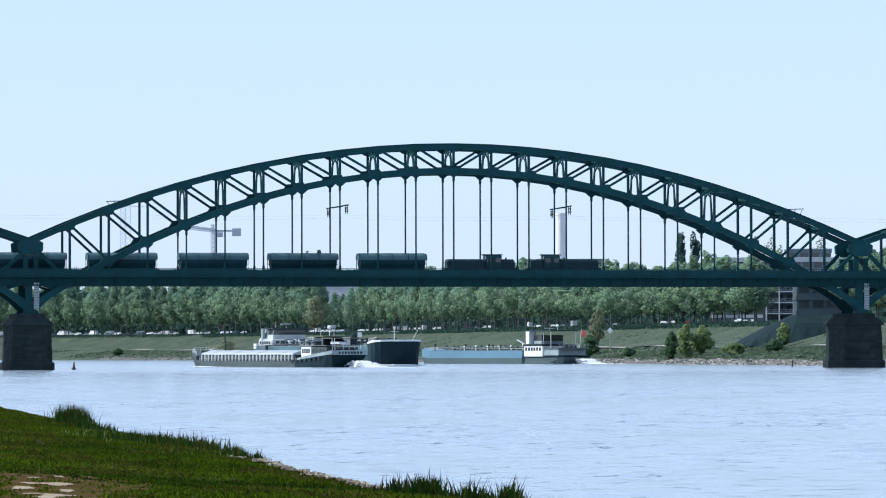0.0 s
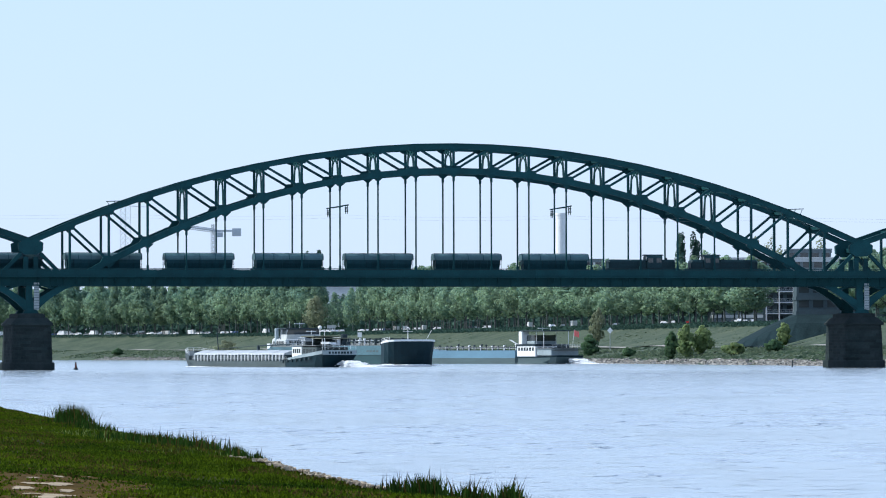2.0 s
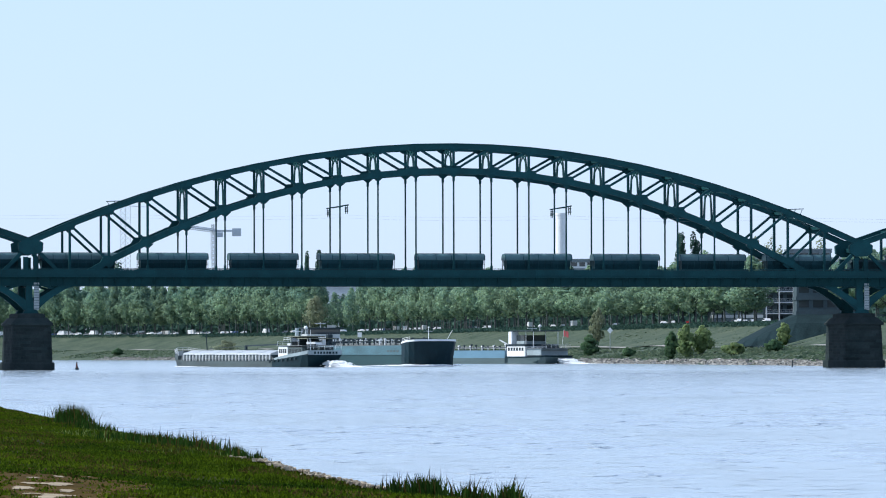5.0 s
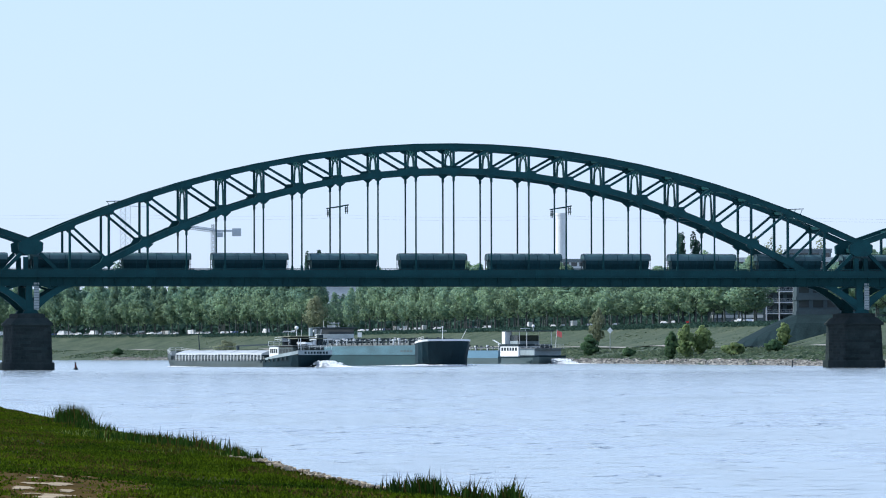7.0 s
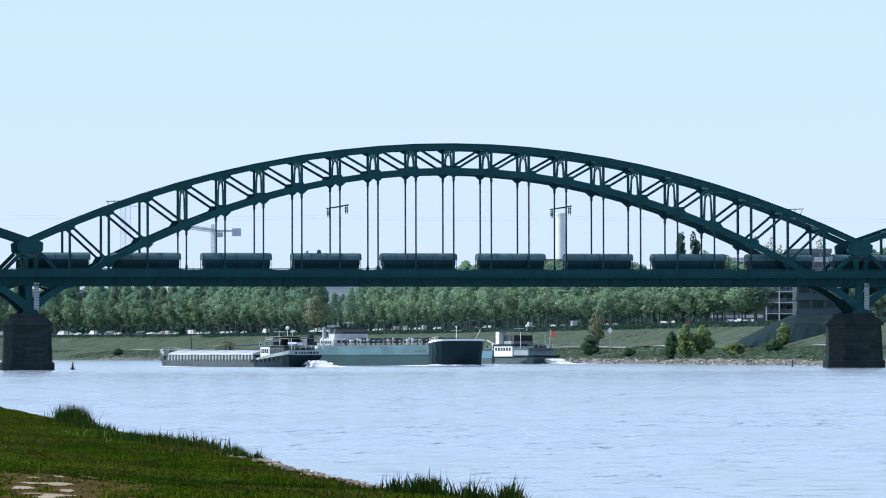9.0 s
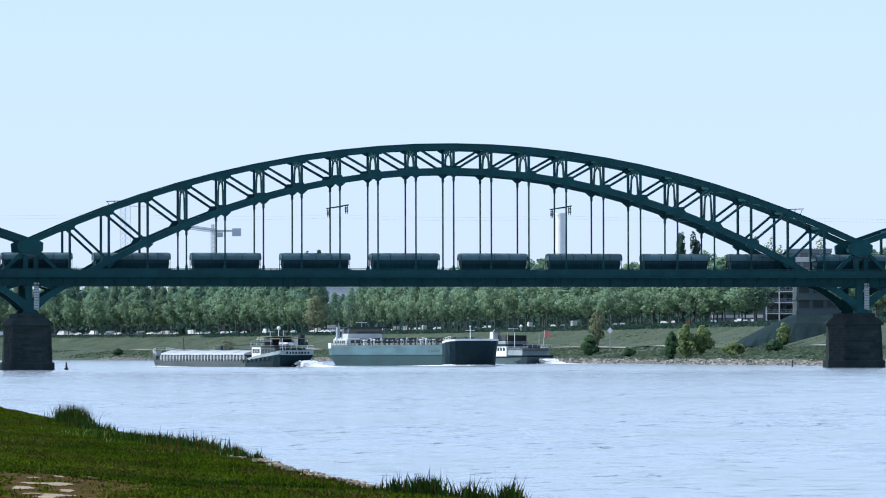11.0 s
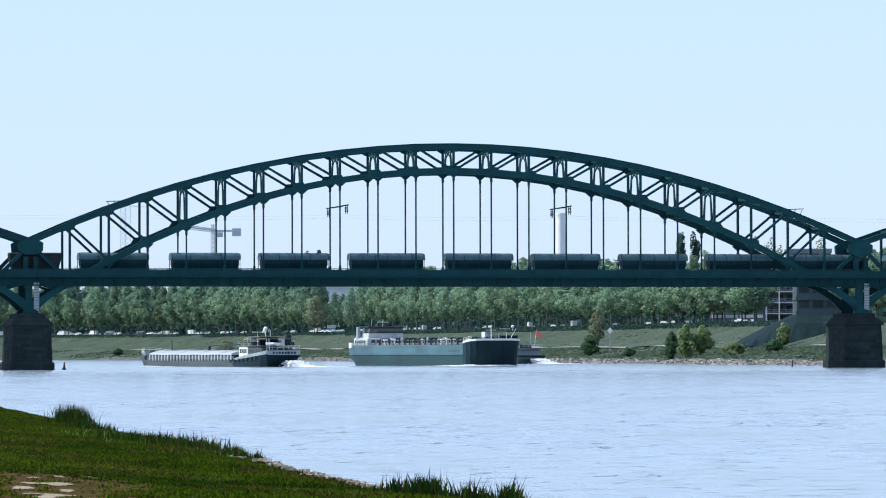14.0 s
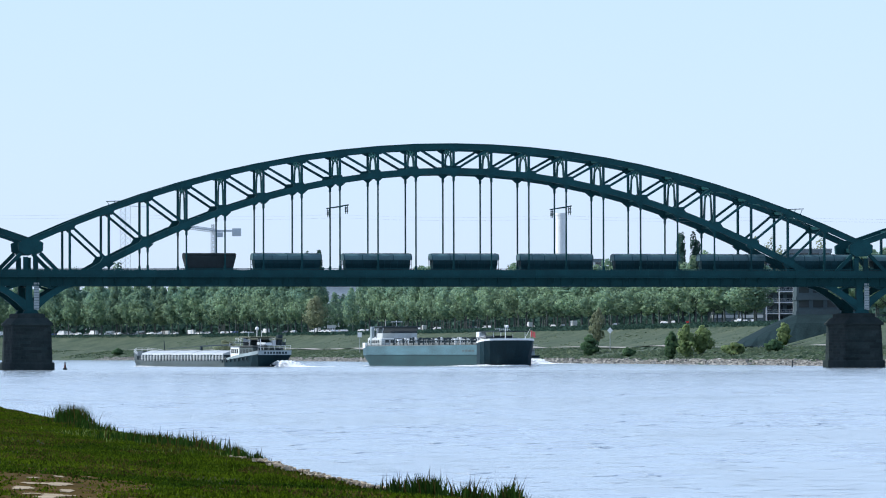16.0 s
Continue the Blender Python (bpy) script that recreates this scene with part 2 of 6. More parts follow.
strip("pavement", 29, 33.5, 0.4, M_PATH, 900, 2400, "pale riverside promenade path on the embankment", "path")
strip("road", 74, 90, 0.12, M_ROAD, 900, 2500, "grey asphalt riverside road behind the embankment", "road")

# ---------------------------------------------------------------- the bridge
YAW = 0.2353044
BRIDGE = Matrix.Translation((2.0795, 978.046, 0)) @ Matrix.Rotation(YAW, 4, "Z")
PANEL, TRUSS_GAP = 7.5, 9.0
RAIL_Z = 18.05


def zt(k):
    return 43.0 - 0.154 * k * k


def zb(k):
    return 38.3 - 0.217 * k * k


def chord(bm, pts, y, w, h, sub=1):
    """A box chord through pts (x, z), mitred at each."""
    rings = []
    for i, (x, z) in enumerate(pts):
        a = pts[max(0, i - 1)]
        b = pts[min(len(pts) - 1, i + 1)]
        t = Vector((b[0] - a[0], 0, b[1] - a[1])).normalized()
        nrm = Vector((-t.z, 0, t.x))
        c = Vector((x, y, z))
        rings.append([c + nrm * h / 2 + Vector((0, -w / 2, 0)), c + nrm * h / 2 + Vector((0, w / 2, 0)),
                      c - nrm * h / 2 + Vector((0, w / 2, 0)), c - nrm * h / 2 + Vector((0, -w / 2, 0))])
    return loft(bm, rings)


def arch_span(name, centre, half, pitch, top, bottom, label, skip_low=2):
    """One trussed arch span: two trusses with hangers, bracing between them."""
    br = thing(name, label, "bridge span", "bridge spans", m=BRIDGE @ Matrix.Translation((centre, 0, 0)))
    ks = list(range(-half, half + 1))
    for y in (0.0, TRUSS_GAP):
        part("top_chord", chord(bmesh.new(), [(k * pitch, top(k)) for k in ks], y, 0.75, 1.05), M_STEEL, br)
        cover = chord(bmesh.new(), [(k * pitch, top(k) + 0.57) for k in ks], y, 1.0, 0.12)
        part("chord_flange", cover, M_STEEL, br)
        part("bottom_chord", chord(bmesh.new(), [(k * pitch, bottom(k)) for k in ks], y, 0.75, 1.2), M_STEEL, br)
        for k in ks[1:-1]:
            x = k * pitch
            zlo, zhi = bottom(k), top(k)
            bm = beam(bmesh.new(), (x, y, max(zlo, 17.0)), (x, y, zhi), 0.5, 0.42, (1, 0, 0))
            part("post", bm, M_STEEL, br)
            if zlo > RAIL_Z + 2:
                bm = beam(bmesh.new(), (x, y, 17.2), (x, y, zlo), 0.3, 0.26, (1, 0, 0))
                box(bm, x - 0.22, x + 0.22, y - 0.2, y + 0.2, 19.0, 19.9)
                box(bm, x - 0.2, x + 0.2, y - 0.22, y + 0.22, zlo - 2.0, zlo - 0.5)
                part("hanger", bm, M_STEEL, br)
                # gusset under the chord
                g = plate(bmesh.new(), [(x - 1.2, zlo - 0.35), (x - 0.3, zlo - 1.15), (x + 0.3, zlo - 1.15), (x + 1.2, zlo - 0.35)], y - 0.3, y + 0.3)
                part("gusset", g, M_STEEL, br)
            sgn = 1 if k < 0 else -1
            kk = k + sgn
            if k != 0 and bottom(kk) > 15:
                bm = beam(bmesh.new(), (x, y, zhi), (kk * pitch, y, bottom(kk)), 0.5, 0.42)
                part("diagonal", bm, M_STEEL, br)
                gx, gz = kk * pitch, bottom(kk)
                g = plate(bmesh.new(), [(gx - sgn * 2.0, gz + 0.2 + (bottom(kk - sgn) - gz) * 0.25), (gx - sgn * 1.0, gz + 1.0), (gx + sgn * 0.35, gz + 1.0), (gx + sgn * 0.8, gz)], y - 0.32, y + 0.32)
                part("gusset", g, M_STEEL, br)
            g = plate(bmesh.new(), [(x - 1.3, zhi - 0.4 + (top(k - 1) - zhi) * 0.17), (x - 0.4, zhi - 1.0), (x + 0.6, zhi - 1.0), (x + 1.3, zhi - 0.4 + (top(k + 1) - zhi) * 0.2)], y - 0.32, y + 0.32)
            part("gusset", g, M_STEEL, br)
    for k in ks[1:-1]:
        x = k * pitch
        zlo, zhi = max(bottom(k), 26.0), top(k)
        bm = bmesh.new()
        beam(bm, (x, 0, zhi), (x, TRUSS_GAP, zhi), 0.4, 0.6)
        if k + 1 < half:
            beam(bm, (x, 0, zhi), (x + pitch, TRUSS_GAP, top(k + 1)), 0.2, 0.2)
            beam(bm, (x, TRUSS_GAP, zhi), (x + pitch, 0, top(k + 1)), 0.2, 0.2)
        part("top_bracing", bm, M_STEEL, br)
        if bottom(k) < 27:
            continue
        # sway frame: tapering lattice legs, arched head and lattice web
        bm = bmesh.new()
        hgt = zhi - zlo
        if bottom(k) > 24:
            beam(bm, (x, 0, zlo), (x, TRUSS_GAP, zlo), 0.35, 0.45)
        for y0, dy in ((0.3, 1), (TRUSS_GAP - 0.3, -1)):
            beam(bm, (x, y0 + dy * 2.6, zhi - 0.3), (x, y0 + dy * 0.6, zlo + 0.2), 0.2, 0.3, (0, 1, 0))
            beam(bm, (x, y0 + dy * 4.2, zhi - 1.1), (x, y0 + dy * 2.4, zhi - 2.0), 0.2, 0.3, (0, 1, 0))
            beam(bm, (x, y0 + dy * 2.4, zhi - 2.0), (x, y0 + dy * 1.7, zlo + 0.3), 0.2, 0.3, (0, 1, 0))
            m = max(3, int(hgt / 1.1))
            for i in range(m):
                za, zc = zlo + 0.4 + (hgt - 0.9) * i / m, zlo + 0.4 + (hgt - 0.9) * (i + 1) / m
                f0, f1 = i / m, (i + 1) / m
                ya, yc = y0 + dy * (0.7 + 1.9 * f0), y0 + dy * (1.7 + 0.7 * f1)
                if i % 2:
                    ya, yc = y0 + dy * (1.7 + 0.7 * f0), y0 + dy * (0.7 + 1.9 * f1)
                beam(bm, (x, ya, za), (x, yc, zc), 0.16, 0.24, (0, 1, 0))
        beam(bm, (x, 0.3, zhi - 1.1), (x, TRUSS_GAP - 0.3, zhi - 1.1), 0.14, 0.2)
        for i in range(6):
            ya = 0.6 + (TRUSS_GAP - 1.2) * i / 6
            yc = 0.6 + (TRUSS_GAP - 1.2) * (i + 1) / 6
            beam(bm, (x, ya, zhi - (1.1 if i % 2 else 0.3)), (x, yc, zhi - (0.3 if i % 2 else 1.1)), 0.16, 0.22)
        part("sway_frame", bm, M_STEEL, br, "riveted lattice sway frame between the trusses")
    return br


main_span = arch_span("arch_span", 0.0, 11, PANEL, zt, zb, "long dark green steel arch truss span with paired hangers")


def side_top(k):
    return 33.6 - 0.188 * k * k


def side_bottom(k):
    return 29.3 - 0.353 * k * k


for cx in (-82.5 - 50.75, 82.5 + 50.75):
    arch_span("arch_span", cx, 7, 7.25, side_top, side_bottom, "shorter dark steel arch truss side span beside the pier")


def build_deck():
    x0, x1 = -345.0, 320.0
    dk = thing("bridge_deck", "dark steel railway deck with plate girders and footways", "bridge deck", m=BRIDGE)
    part("slab", box(bmesh.new(), x0, x1, -0.2, TRUSS_GAP + 0.2, 17.0, 17.45), M_STEEL, dk)
    part("ballast_bed", box(bmesh.new(), x0, x1, 0.5, TRUSS_GAP - 0.5, 17.452, 17.8), M_BALLAST, dk)
    for y, sg in ((-0.45, -1), (TRUSS_GAP + 0.45, 1)):
        # edge girder of web and flanges with stiffeners
        bm = bmesh.new()
        box(bm, x0, x1, y - 0.03, y + 0.03, 16.15, 17.75)
        box(bm, x0, x1, y - 0.28, y + 0.28, 16.0, 16.15)
        box(bm, x0, x1, y - 0.28, y + 0.28, 17.75, 17.9)
        i = x0 + 1.25
        while i < x1:
            box(bm, i - 0.05, i + 0.05, y - 0.2, y + 0.2, 16.151, 17.749)
            i += 2.5
        part("edge_girder", bm, M_STEEL, dk)
        wy = y + sg * 1.5
        bm = box(bmesh.new(), x0, x1, min(y + sg * 0.3, wy + sg * 0.3), max(y + sg * 0.3, wy + sg * 0.3), 17.62, 17.8)
        part("footway", bm, M_STEEL, dk)
        bm = bmesh.new()
        i = x0 + 1.0
        while i < x1:
            beam(bm, (i, y + sg * 0.3, 16.7), (i, wy, 17.6), 0.12, 0.16)
            i += 3.75
        part("footway_brackets", bm, M_STEEL, dk)
        part("handrail", box(bmesh.new(), x0, x1, wy - 0.05, wy + 0.05, 19.25, 19.36), M_STEEL, dk)
        part("parapet_panel", box(bmesh.new(), x0, x1, wy - 0.02, wy + 0.02, 17.82, 18.99), M_STEEL, dk)
        part("middle_rail", box(bmesh.new(), x0, x1, wy - 0.04, wy + 0.04, 19.0, 19.08), M_STEEL, dk)
        i = x0 + 1.0
        while i < x1:
            if abs(i) < 115:
                part("parapet_post", box(bmesh.new(), i - 0.05, i + 0.05, wy - 0.06, wy + 0.06, 17.8, 19.4), M_STEEL, dk)
            i += 3.75
    i = x0 + 1.5
    while i < x1:
        part("cross_girder", box(bmesh.new(), i - 0.2, i + 0.2, 0.0, TRUSS_GAP, 16.05, 16.998), M_STEEL, dk)
        i += 7.5
    for cy in (2.4, 6.6):
        for dy in (-0.7525, 0.7525):
            bm = bmesh.new()
            box(bm, x0, x1, cy + dy - 0.035, cy + dy + 0.035, RAIL_Z - 0.06, RAIL_Z)
            box(bm, x0, x1, cy + dy - 0.01, cy + dy + 0.01, RAIL_Z - 0.14, RAIL_Z - 0.061)
            box(bm, x0, x1, cy + dy - 0.07, cy + dy + 0.07, RAIL_Z - 0.17, RAIL_Z - 0.141)
            part("rail", bm, M_RAIL, dk, "worn steel rail")
        bm = bmesh.new()
        i = x0 + 0.3
        while i < x1:
            box(bm, i - 0.12, i + 0.12, cy - 1.25, cy + 1.25, 17.7, RAIL_Z - 0.171)
            i += 0.65
        tagged(part("sleepers", bm, M_BALLAST, dk), kind="stuff")


build_deck()


def build_pier(cx, label):
    pr = thing("bridge_pier", label, "bridge pier", "bridge piers", m=BRIDGE @ Matrix.Translation((cx, TRUSS_GAP / 2, 0)))

    def outline(hw, hl):
        """Plan of the pier: straight flanks and rounded cutwaters."""
        pts = []
        for i in range(13):
            t = math.pi * i / 12
            pts.append((hw * math.cos(t), hl + hw * 0.62 * math.sin(t)))
        for i in range(13):
            t = math.pi + math.pi * i / 12
            pts.append((hw * math.cos(t), -hl + hw * 0.62 * math.sin(t)))
        return pts

    def ring(hw, hl, z):
        return [(x, y, z) for x, y in outline(hw, hl)]

    part("footing", loft(bmesh.new(), [ring(4.3, 6.6, -3), ring(4.25, 6.6, 1.25), ring(4.1, 6.5, 1.5)]), M_STONE, pr)
    part("core", loft(bmesh.new(), [ring(3.83, 6.26, 1.45), ring(3.58, 6.0, 8.55)]), M_MORTAR, pr)
    part("coping", loft(bmesh.new(), [ring(3.85, 6.3, 8.4), ring(4.02, 6.45, 8.5), ring(4.02, 6.45, 8.85), ring(3.9, 6.3, 8.95), ring(3.0, 5.6, 9.9)]), M_STONE, pr)
    part("crown_block", loft(bmesh.new(), [ring(2.7, 5.3, 9.7), ring(2.6, 5.2, 10.6), ring(2.2, 5.0, 10.75)]), M_STONE, pr)
    rng = random.Random(int(cx * 10))
    courses = 12
    ch = (8.52 - 1.48) / courses
    for c in range(courses):
        z0, z1 = 1.48 + c * ch, 1.48 + (c + 1) * ch - 0.03
        hw, hl = 3.87 - 0.25 * c / courses, 6.3 - 0.26 * c / courses
        pl = [Vector((x, y, 0)) for x, y in outline(hw, hl)]
        # walk the outline and cut it into stones
        seg = [(pl[i], pl[(i + 1) % len(pl)]) for i in range(len(pl))]
        per = sum((b - a).length for a, b in seg)
        cnt = int(per / 2.1)
        cuts = [((i + (0.5 if c % 2 else 0.0) + rng.uniform(-0.12, 0.12)) / cnt) % 1.0 for i in range(cnt)]
        cuts.sort()

        def at(f):
            s = (f % 1.0) * per
            for a, b in seg:
                ln = (b - a).length
                if s <= ln:
                    return a + (b - a) * (s / ln)
                s -= ln
            return seg[0][0]

        for i in range(cnt):
            f0, f1 = cuts[i], cuts[(i + 1) % cnt]
            if f1 < f0:
                f1 += 1
            gap = 0.015 / per
            out = rng.uniform(0.0, 0.06)
            cols = []
            for j in range(4):
                p = at(f0 + gap + (f1 - f0 - 2 * gap) * j / 3)
                nrm = Vector((p.x / (hw * hw), 0 if abs(p.y) < hl else (p.y - math.copysign(hl, p.y)) / (hw * hw * 0.4), 0)).normalized()
                cols.append((p + nrm * out, p - nrm * 0.25))
            bm = bmesh.new()
            rings = [[Vector((a.x, a.y, z0)), Vector((a.x, a.y, z1)), Vector((b.x, b.y, z1)), Vector((b.x, b.y, z0))] for a, b in cols]
            loft(bm, rings)
            part("stone", bm, M_STONE, pr)
    return pr


build_pier(-82.5, "weathered brown sandstone pier standing in the river")
build_pier(82.5, "weathered brown sandstone pier standing near the far shore")


def build_portal(cx):
    """Tower over a pier: gusseted heads, legs, bearing and inspection ladder."""
    po = thing("bridge_portal", "dark riveted steel portal and bearings over the pier", "bridge portal", "bridge portals", m=BRIDGE @ Matrix.Translation((cx, 0, 0)))
    for y in (0.0, TRUSS_GAP):
        part("head_plate", plate(bmesh.new(), [(-2.3, 22.6), (-1.1, 21.9), (1.1, 21.9), (2.3, 22.6), (2.4, 24.1), (1.1, 24.9), (0.5, 25.2), (-0.5, 25.2), (-1.1, 24.9), (-2.4, 24.1)], y - 0.45, y + 0.45), M_STEEL, po)
        for dx in (-0.95, 0.95):
            part("leg", beam(bmesh.new(), (dx, y, 17), (dx, y, 21.5), 0.7, 0.9, (1, 0, 0)), M_STEEL, po)
        for sg in (-1, 1):
            part("brace", beam(bmesh.new(), (sg * 1.8, y, 22.2), (sg * 6.0, y, 18.0), 0.6, 0.7), M_STEEL, po)
            web = bmesh.new()
            pts = [(sg * 0.5, 11.6), (sg * 1.3, 11.4)]
            pts += [(sg * (1.3 + 8.6 * t), 11.4 + 4.7 * math.sin(t * math.pi / 2) ** 0.9) for t in (0.15, 0.3, 0.45, 0.6, 0.8, 1.0)]
            pts += [(sg * 6.5, 16.1), (sg * 4.8, 15.0), (sg * 3.0, 13.7), (sg * 1.2, 13.0), (sg * 0.5, 13.2)]
            plate(web, pts if sg > 0 else pts[::-1], y - 0.35, y + 0.35)
            part("curved_bracket", web, M_STEEL, po)
            part("strut", beam(bmesh.new(), (sg * 5.2, y, 15.2), (sg * 1.0, y, 16.5), 0.4, 0.4), M_STEEL, po)
        part("pier_post", box(bmesh.new(), -1.0, 0.3, y - 0.4, y + 0.4, 11.5, 17.2), M_STEEL, po)
        part("bearing", loft(bmesh.new(), [[(-1.6, y - 0.8, 10.6), (1.6, y - 0.8, 10.6), (1.6, y + 0.8, 10.6), (-1.6, y + 0.8, 10.6)],
                                           [(-1.3, y - 0.7, 11.1), (1.3, y - 0.7, 11.1), (1.3, y + 0.7, 11.1), (-1.3, y + 0.7, 11.1)],
                                           [(-0.7, y - 0.5, 11.9), (0.7, y - 0.5, 11.9), (0.7, y + 0.5, 11.9), (-0.7, y + 0.5, 11.9)]]), M_STEEL, po)
    part("inspection_panel", box(bmesh.new(), 0.55, 1.55, -0.6, -0.5, 11.4, 16.6), M_STEEL_LIGHT, po, "pale grey inspection ladder panel")
    for i in range(10):
        part("rung", box(bmesh.new(), 0.6, 1.5, -0.68, -0.602, 11.7 + 0.5 * i, 11.78 + 0.5 * i), M_STEEL, po)
    for zc in (15.7, 22.8):
        part("cross_beam", box(bmesh.new(), -0.4, 0.4, 0.4, TRUSS_GAP - 0.4, zc, zc + 0.8), M_STEEL, po)
    return po


build_portal(-82.5)
build_portal(82.5)
for a, b in ((-345.0, -185.0), (185.0, 320.0)):
    approach = part("approach_viaduct", box(bmesh.new(), a, b, -0.3, TRUSS_GAP + 0.3, -1.0, 15.98), M_STONE, None)
    approach.matrix_basis = BRIDGE
    tagged(approach, "plain dark stone approach viaduct on the bank", "viaduct", kind="structure")
# ---------------------------------------------------------------- the goods train
M_WAGON_BODY = mat("dark_wagon_steel", (0.011, 0.046, 0.056), 0.6, 0.0, 0.35, 1.5, 0.004, obrand=0.25, spec=0.14)
M_WAGON_ROOF = mat("grey_wagon_roof", (0.045, 0.105, 0.12), 0.6, 0.0, 0.3, 1.2, 0.004, obrand=0.18)
M_UNDER = mat("dirty_black_underframe", (0.018, 0.034, 0.037), 0.7, 0.0, 0.4, 3.0, spec=0.2)
M_BROWN = mat("brown_red_wagon_steel", (0.02, 0.03, 0.033), 0.65, 0.0, 0.35, 1.5, 0.004, spec=0.2)
M_LOCO = mat("dark_locomotive_paint", (0.011, 0.04, 0.048), 0.5, 0.0, 0.3, 1.5, spec=0.2)
M_DARKGLASS = mat("dark_window_glass", (0.03, 0.04, 0.045), 0.08, 0.0, 0.1, 1.0, spec=0.8)
TRAIN_Y = 2.4


def wheelset(bm, x, r=0.46):
    for y in (-0.75, 0.75):
        tube(bm, (x, y - 0.07, r), (x, y + 0.07, r), r, n=14)
    tube(bm, (x, -0.7, r), (x, 0.7, r), 0.08, n=6)


def bogie(parent, x):
    bm = bmesh.new()
    for y in (-1.0, 1.0):
        plate(bm, [(x - 1.35, 0.45), (x - 0.5, 0.3), (x + 0.5, 0.3), (x + 1.35, 0.45), (x + 1.35, 0.7), (x + 0.5, 0.85), (x - 0.5, 0.85), (x - 1.35, 0.7)], y - 0.06, y + 0.06)
    box(bm, x - 0.2, x + 0.2, -1.0, 1.0, 0.55, 0.95)
    bg = part("bogie", bm, M_UNDER, parent)
    for dx in (-0.9, 0.9):
        bm = bmesh.new()
        wheelset(bm, x + dx)
        part("wheelset", bm, M_RAIL, bg)


def buffers(parent, ln):
    for sx in (-1, 1):
        for y in (-0.87, 0.87):
            bm = tube(bmesh.new(), (sx * ln / 2, y, 1.05), (sx * (ln / 2 + 0.5), y, 1.05), 0.12, n=8)
            tube(bm, (sx * (ln / 2 + 0.5), y, 1.05), (sx * (ln / 2 + 0.56), y, 1.05), 0.24, n=10)
            part("buffer", bm, M_UNDER, parent)


def hopper_wagon(ln, label, style=0):
    """Covered bogie hopper: pale roof panels over a dark tapering body."""
    w = thing("hopper_wagon", label, "freight wagon", "wagons of the goods train")
    h = ln / 2
    part("underframe", box(bmesh.new(), -h, h, -1.3, 1.3, 0.98, 1.22, bevel=0.03), M_UNDER, w)
    inset = 0.32
    lower = loft(bmesh.new(), [[(-h + inset + 0.15, -0.95, 1.2), (h - inset - 0.15, -0.95, 1.2), (h - inset - 0.15, 0.95, 1.2), (-h + inset + 0.15, 0.95, 1.2)],
                               [(-h + inset, -1.35, 2.3), (h - inset, -1.35, 2.3), (h - inset, 1.35, 2.3), (-h + inset, 1.35, 2.3)],
                               [(-h + 0.35, -1.45, 3.0), (h - 0.35, -1.45, 3.0), (h - 0.35, 1.45, 3.0), (-h + 0.35, 1.45, 3.0)]])
    body = part("body", lower, M_WAGON_BODY, w)
    n = 9
    for i in range(n):
        x = -h + 1.6 + (ln - 3.2) * i / (n - 1)
        for y in (-1, 1):
            rib = loft(bmesh.new(), [[(x - 0.05, y * (w0 - 0.06), zr), (x + 0.05, y * (w0 - 0.06), zr), (x + 0.05, y * (w0 + 0.07), zr), (x - 0.05, y * (w0 + 0.07), zr)] for w0, zr in ((1.0, 1.22), (1.38, 2.3), (1.46, 2.99))])
            part("rib", rib, M_WAGON_BODY, body)
    sec = [(-1.48, 2.98), (-1.5, 3.3), (-1.38, 3.75), (-1.05, 4.08), (-0.5, 4.24), (0.5, 4.24), (1.05, 4.08), (1.38, 3.75), (1.5, 3.3), (1.48, 2.98)]
    roof = part("roof", loft(bmesh.new(), [[(x, y, z) for y, z in sec] for x in (-h, -h + 0.03, h - 0.03, h)]), M_WAGON_ROOF, w, "grey curved roof cover")
    for x in ([-h + 0.14, -h * 0.45, 0, h * 0.45, h - 0.14] if style == 0 else [-h + 0.14, -h * 0.66, -h * 0.33, 0, h * 0.33, h * 0.66, h - 0.14]):
        bm = loft(bmesh.new(), [[(x + dx, y * 1.03, 3.5 + (z - 3.5) * 1.04) for y, z in sec] for dx in (-0.05, 0.05)])
        part("roof_band", bm, M_WAGON_BODY, roof)
    part("roof_walk", box(bmesh.new(), -h + 0.3, h - 0.3, -0.3, 0.3, 4.27, 4.33), M_UNDER, w)
    for sx in (-1, 1):
        bm = bmesh.new()
        for y in (-1.25, 1.25):
            beam(bm, (sx * (h - 0.12), y, 1.2), (sx * (h - 0.12), y, 3.0), 0.08, 0.08, (1, 0, 0))
        beam(bm, (sx * (h - 0.12), -1.25, 2.1), (sx * (h - 0.12), 1.25, 2.1), 0.06, 0.06)
        part("end_frame", bm, M_UNDER, w)
        bm = bmesh.new()
        for y in (-0.25, 0.25):
            beam(bm, (sx * (h - 0.02), y + 0.8, 1.2), (sx * (h - 0.02), y + 0.8, 3.9), 0.04, 0.04, (1, 0, 0))
        for i in range(7):
            beam(bm, (sx * (h - 0.02), 0.55, 1.5 + 0.33 * i), (sx * (h - 0.02), 1.05, 1.5 + 0.33 * i), 0.03, 0.03)
        part("end_ladder", bm, M_UNDER, w)
        bogie(w, sx * (h - 2.3))
    for x in (-1.6, 1.6):
        part("discharge_chute", loft(bmesh.new(), [[(x - 1.2, -0.8, 1.2), (x + 1.2, -0.8, 1.2), (x + 1.2, 0.8, 1.2), (x - 1.2, 0.8, 1.2)],
                                                   [(x - 0.7, -1.0, 0.45), (x + 0.7, -1.0, 0.45), (x + 0.7, 1.0, 0.45), (x - 0.7, 1.0, 0.45)]]), M_UNDER, w)
    buffers(w, ln - 0.3)
    return w


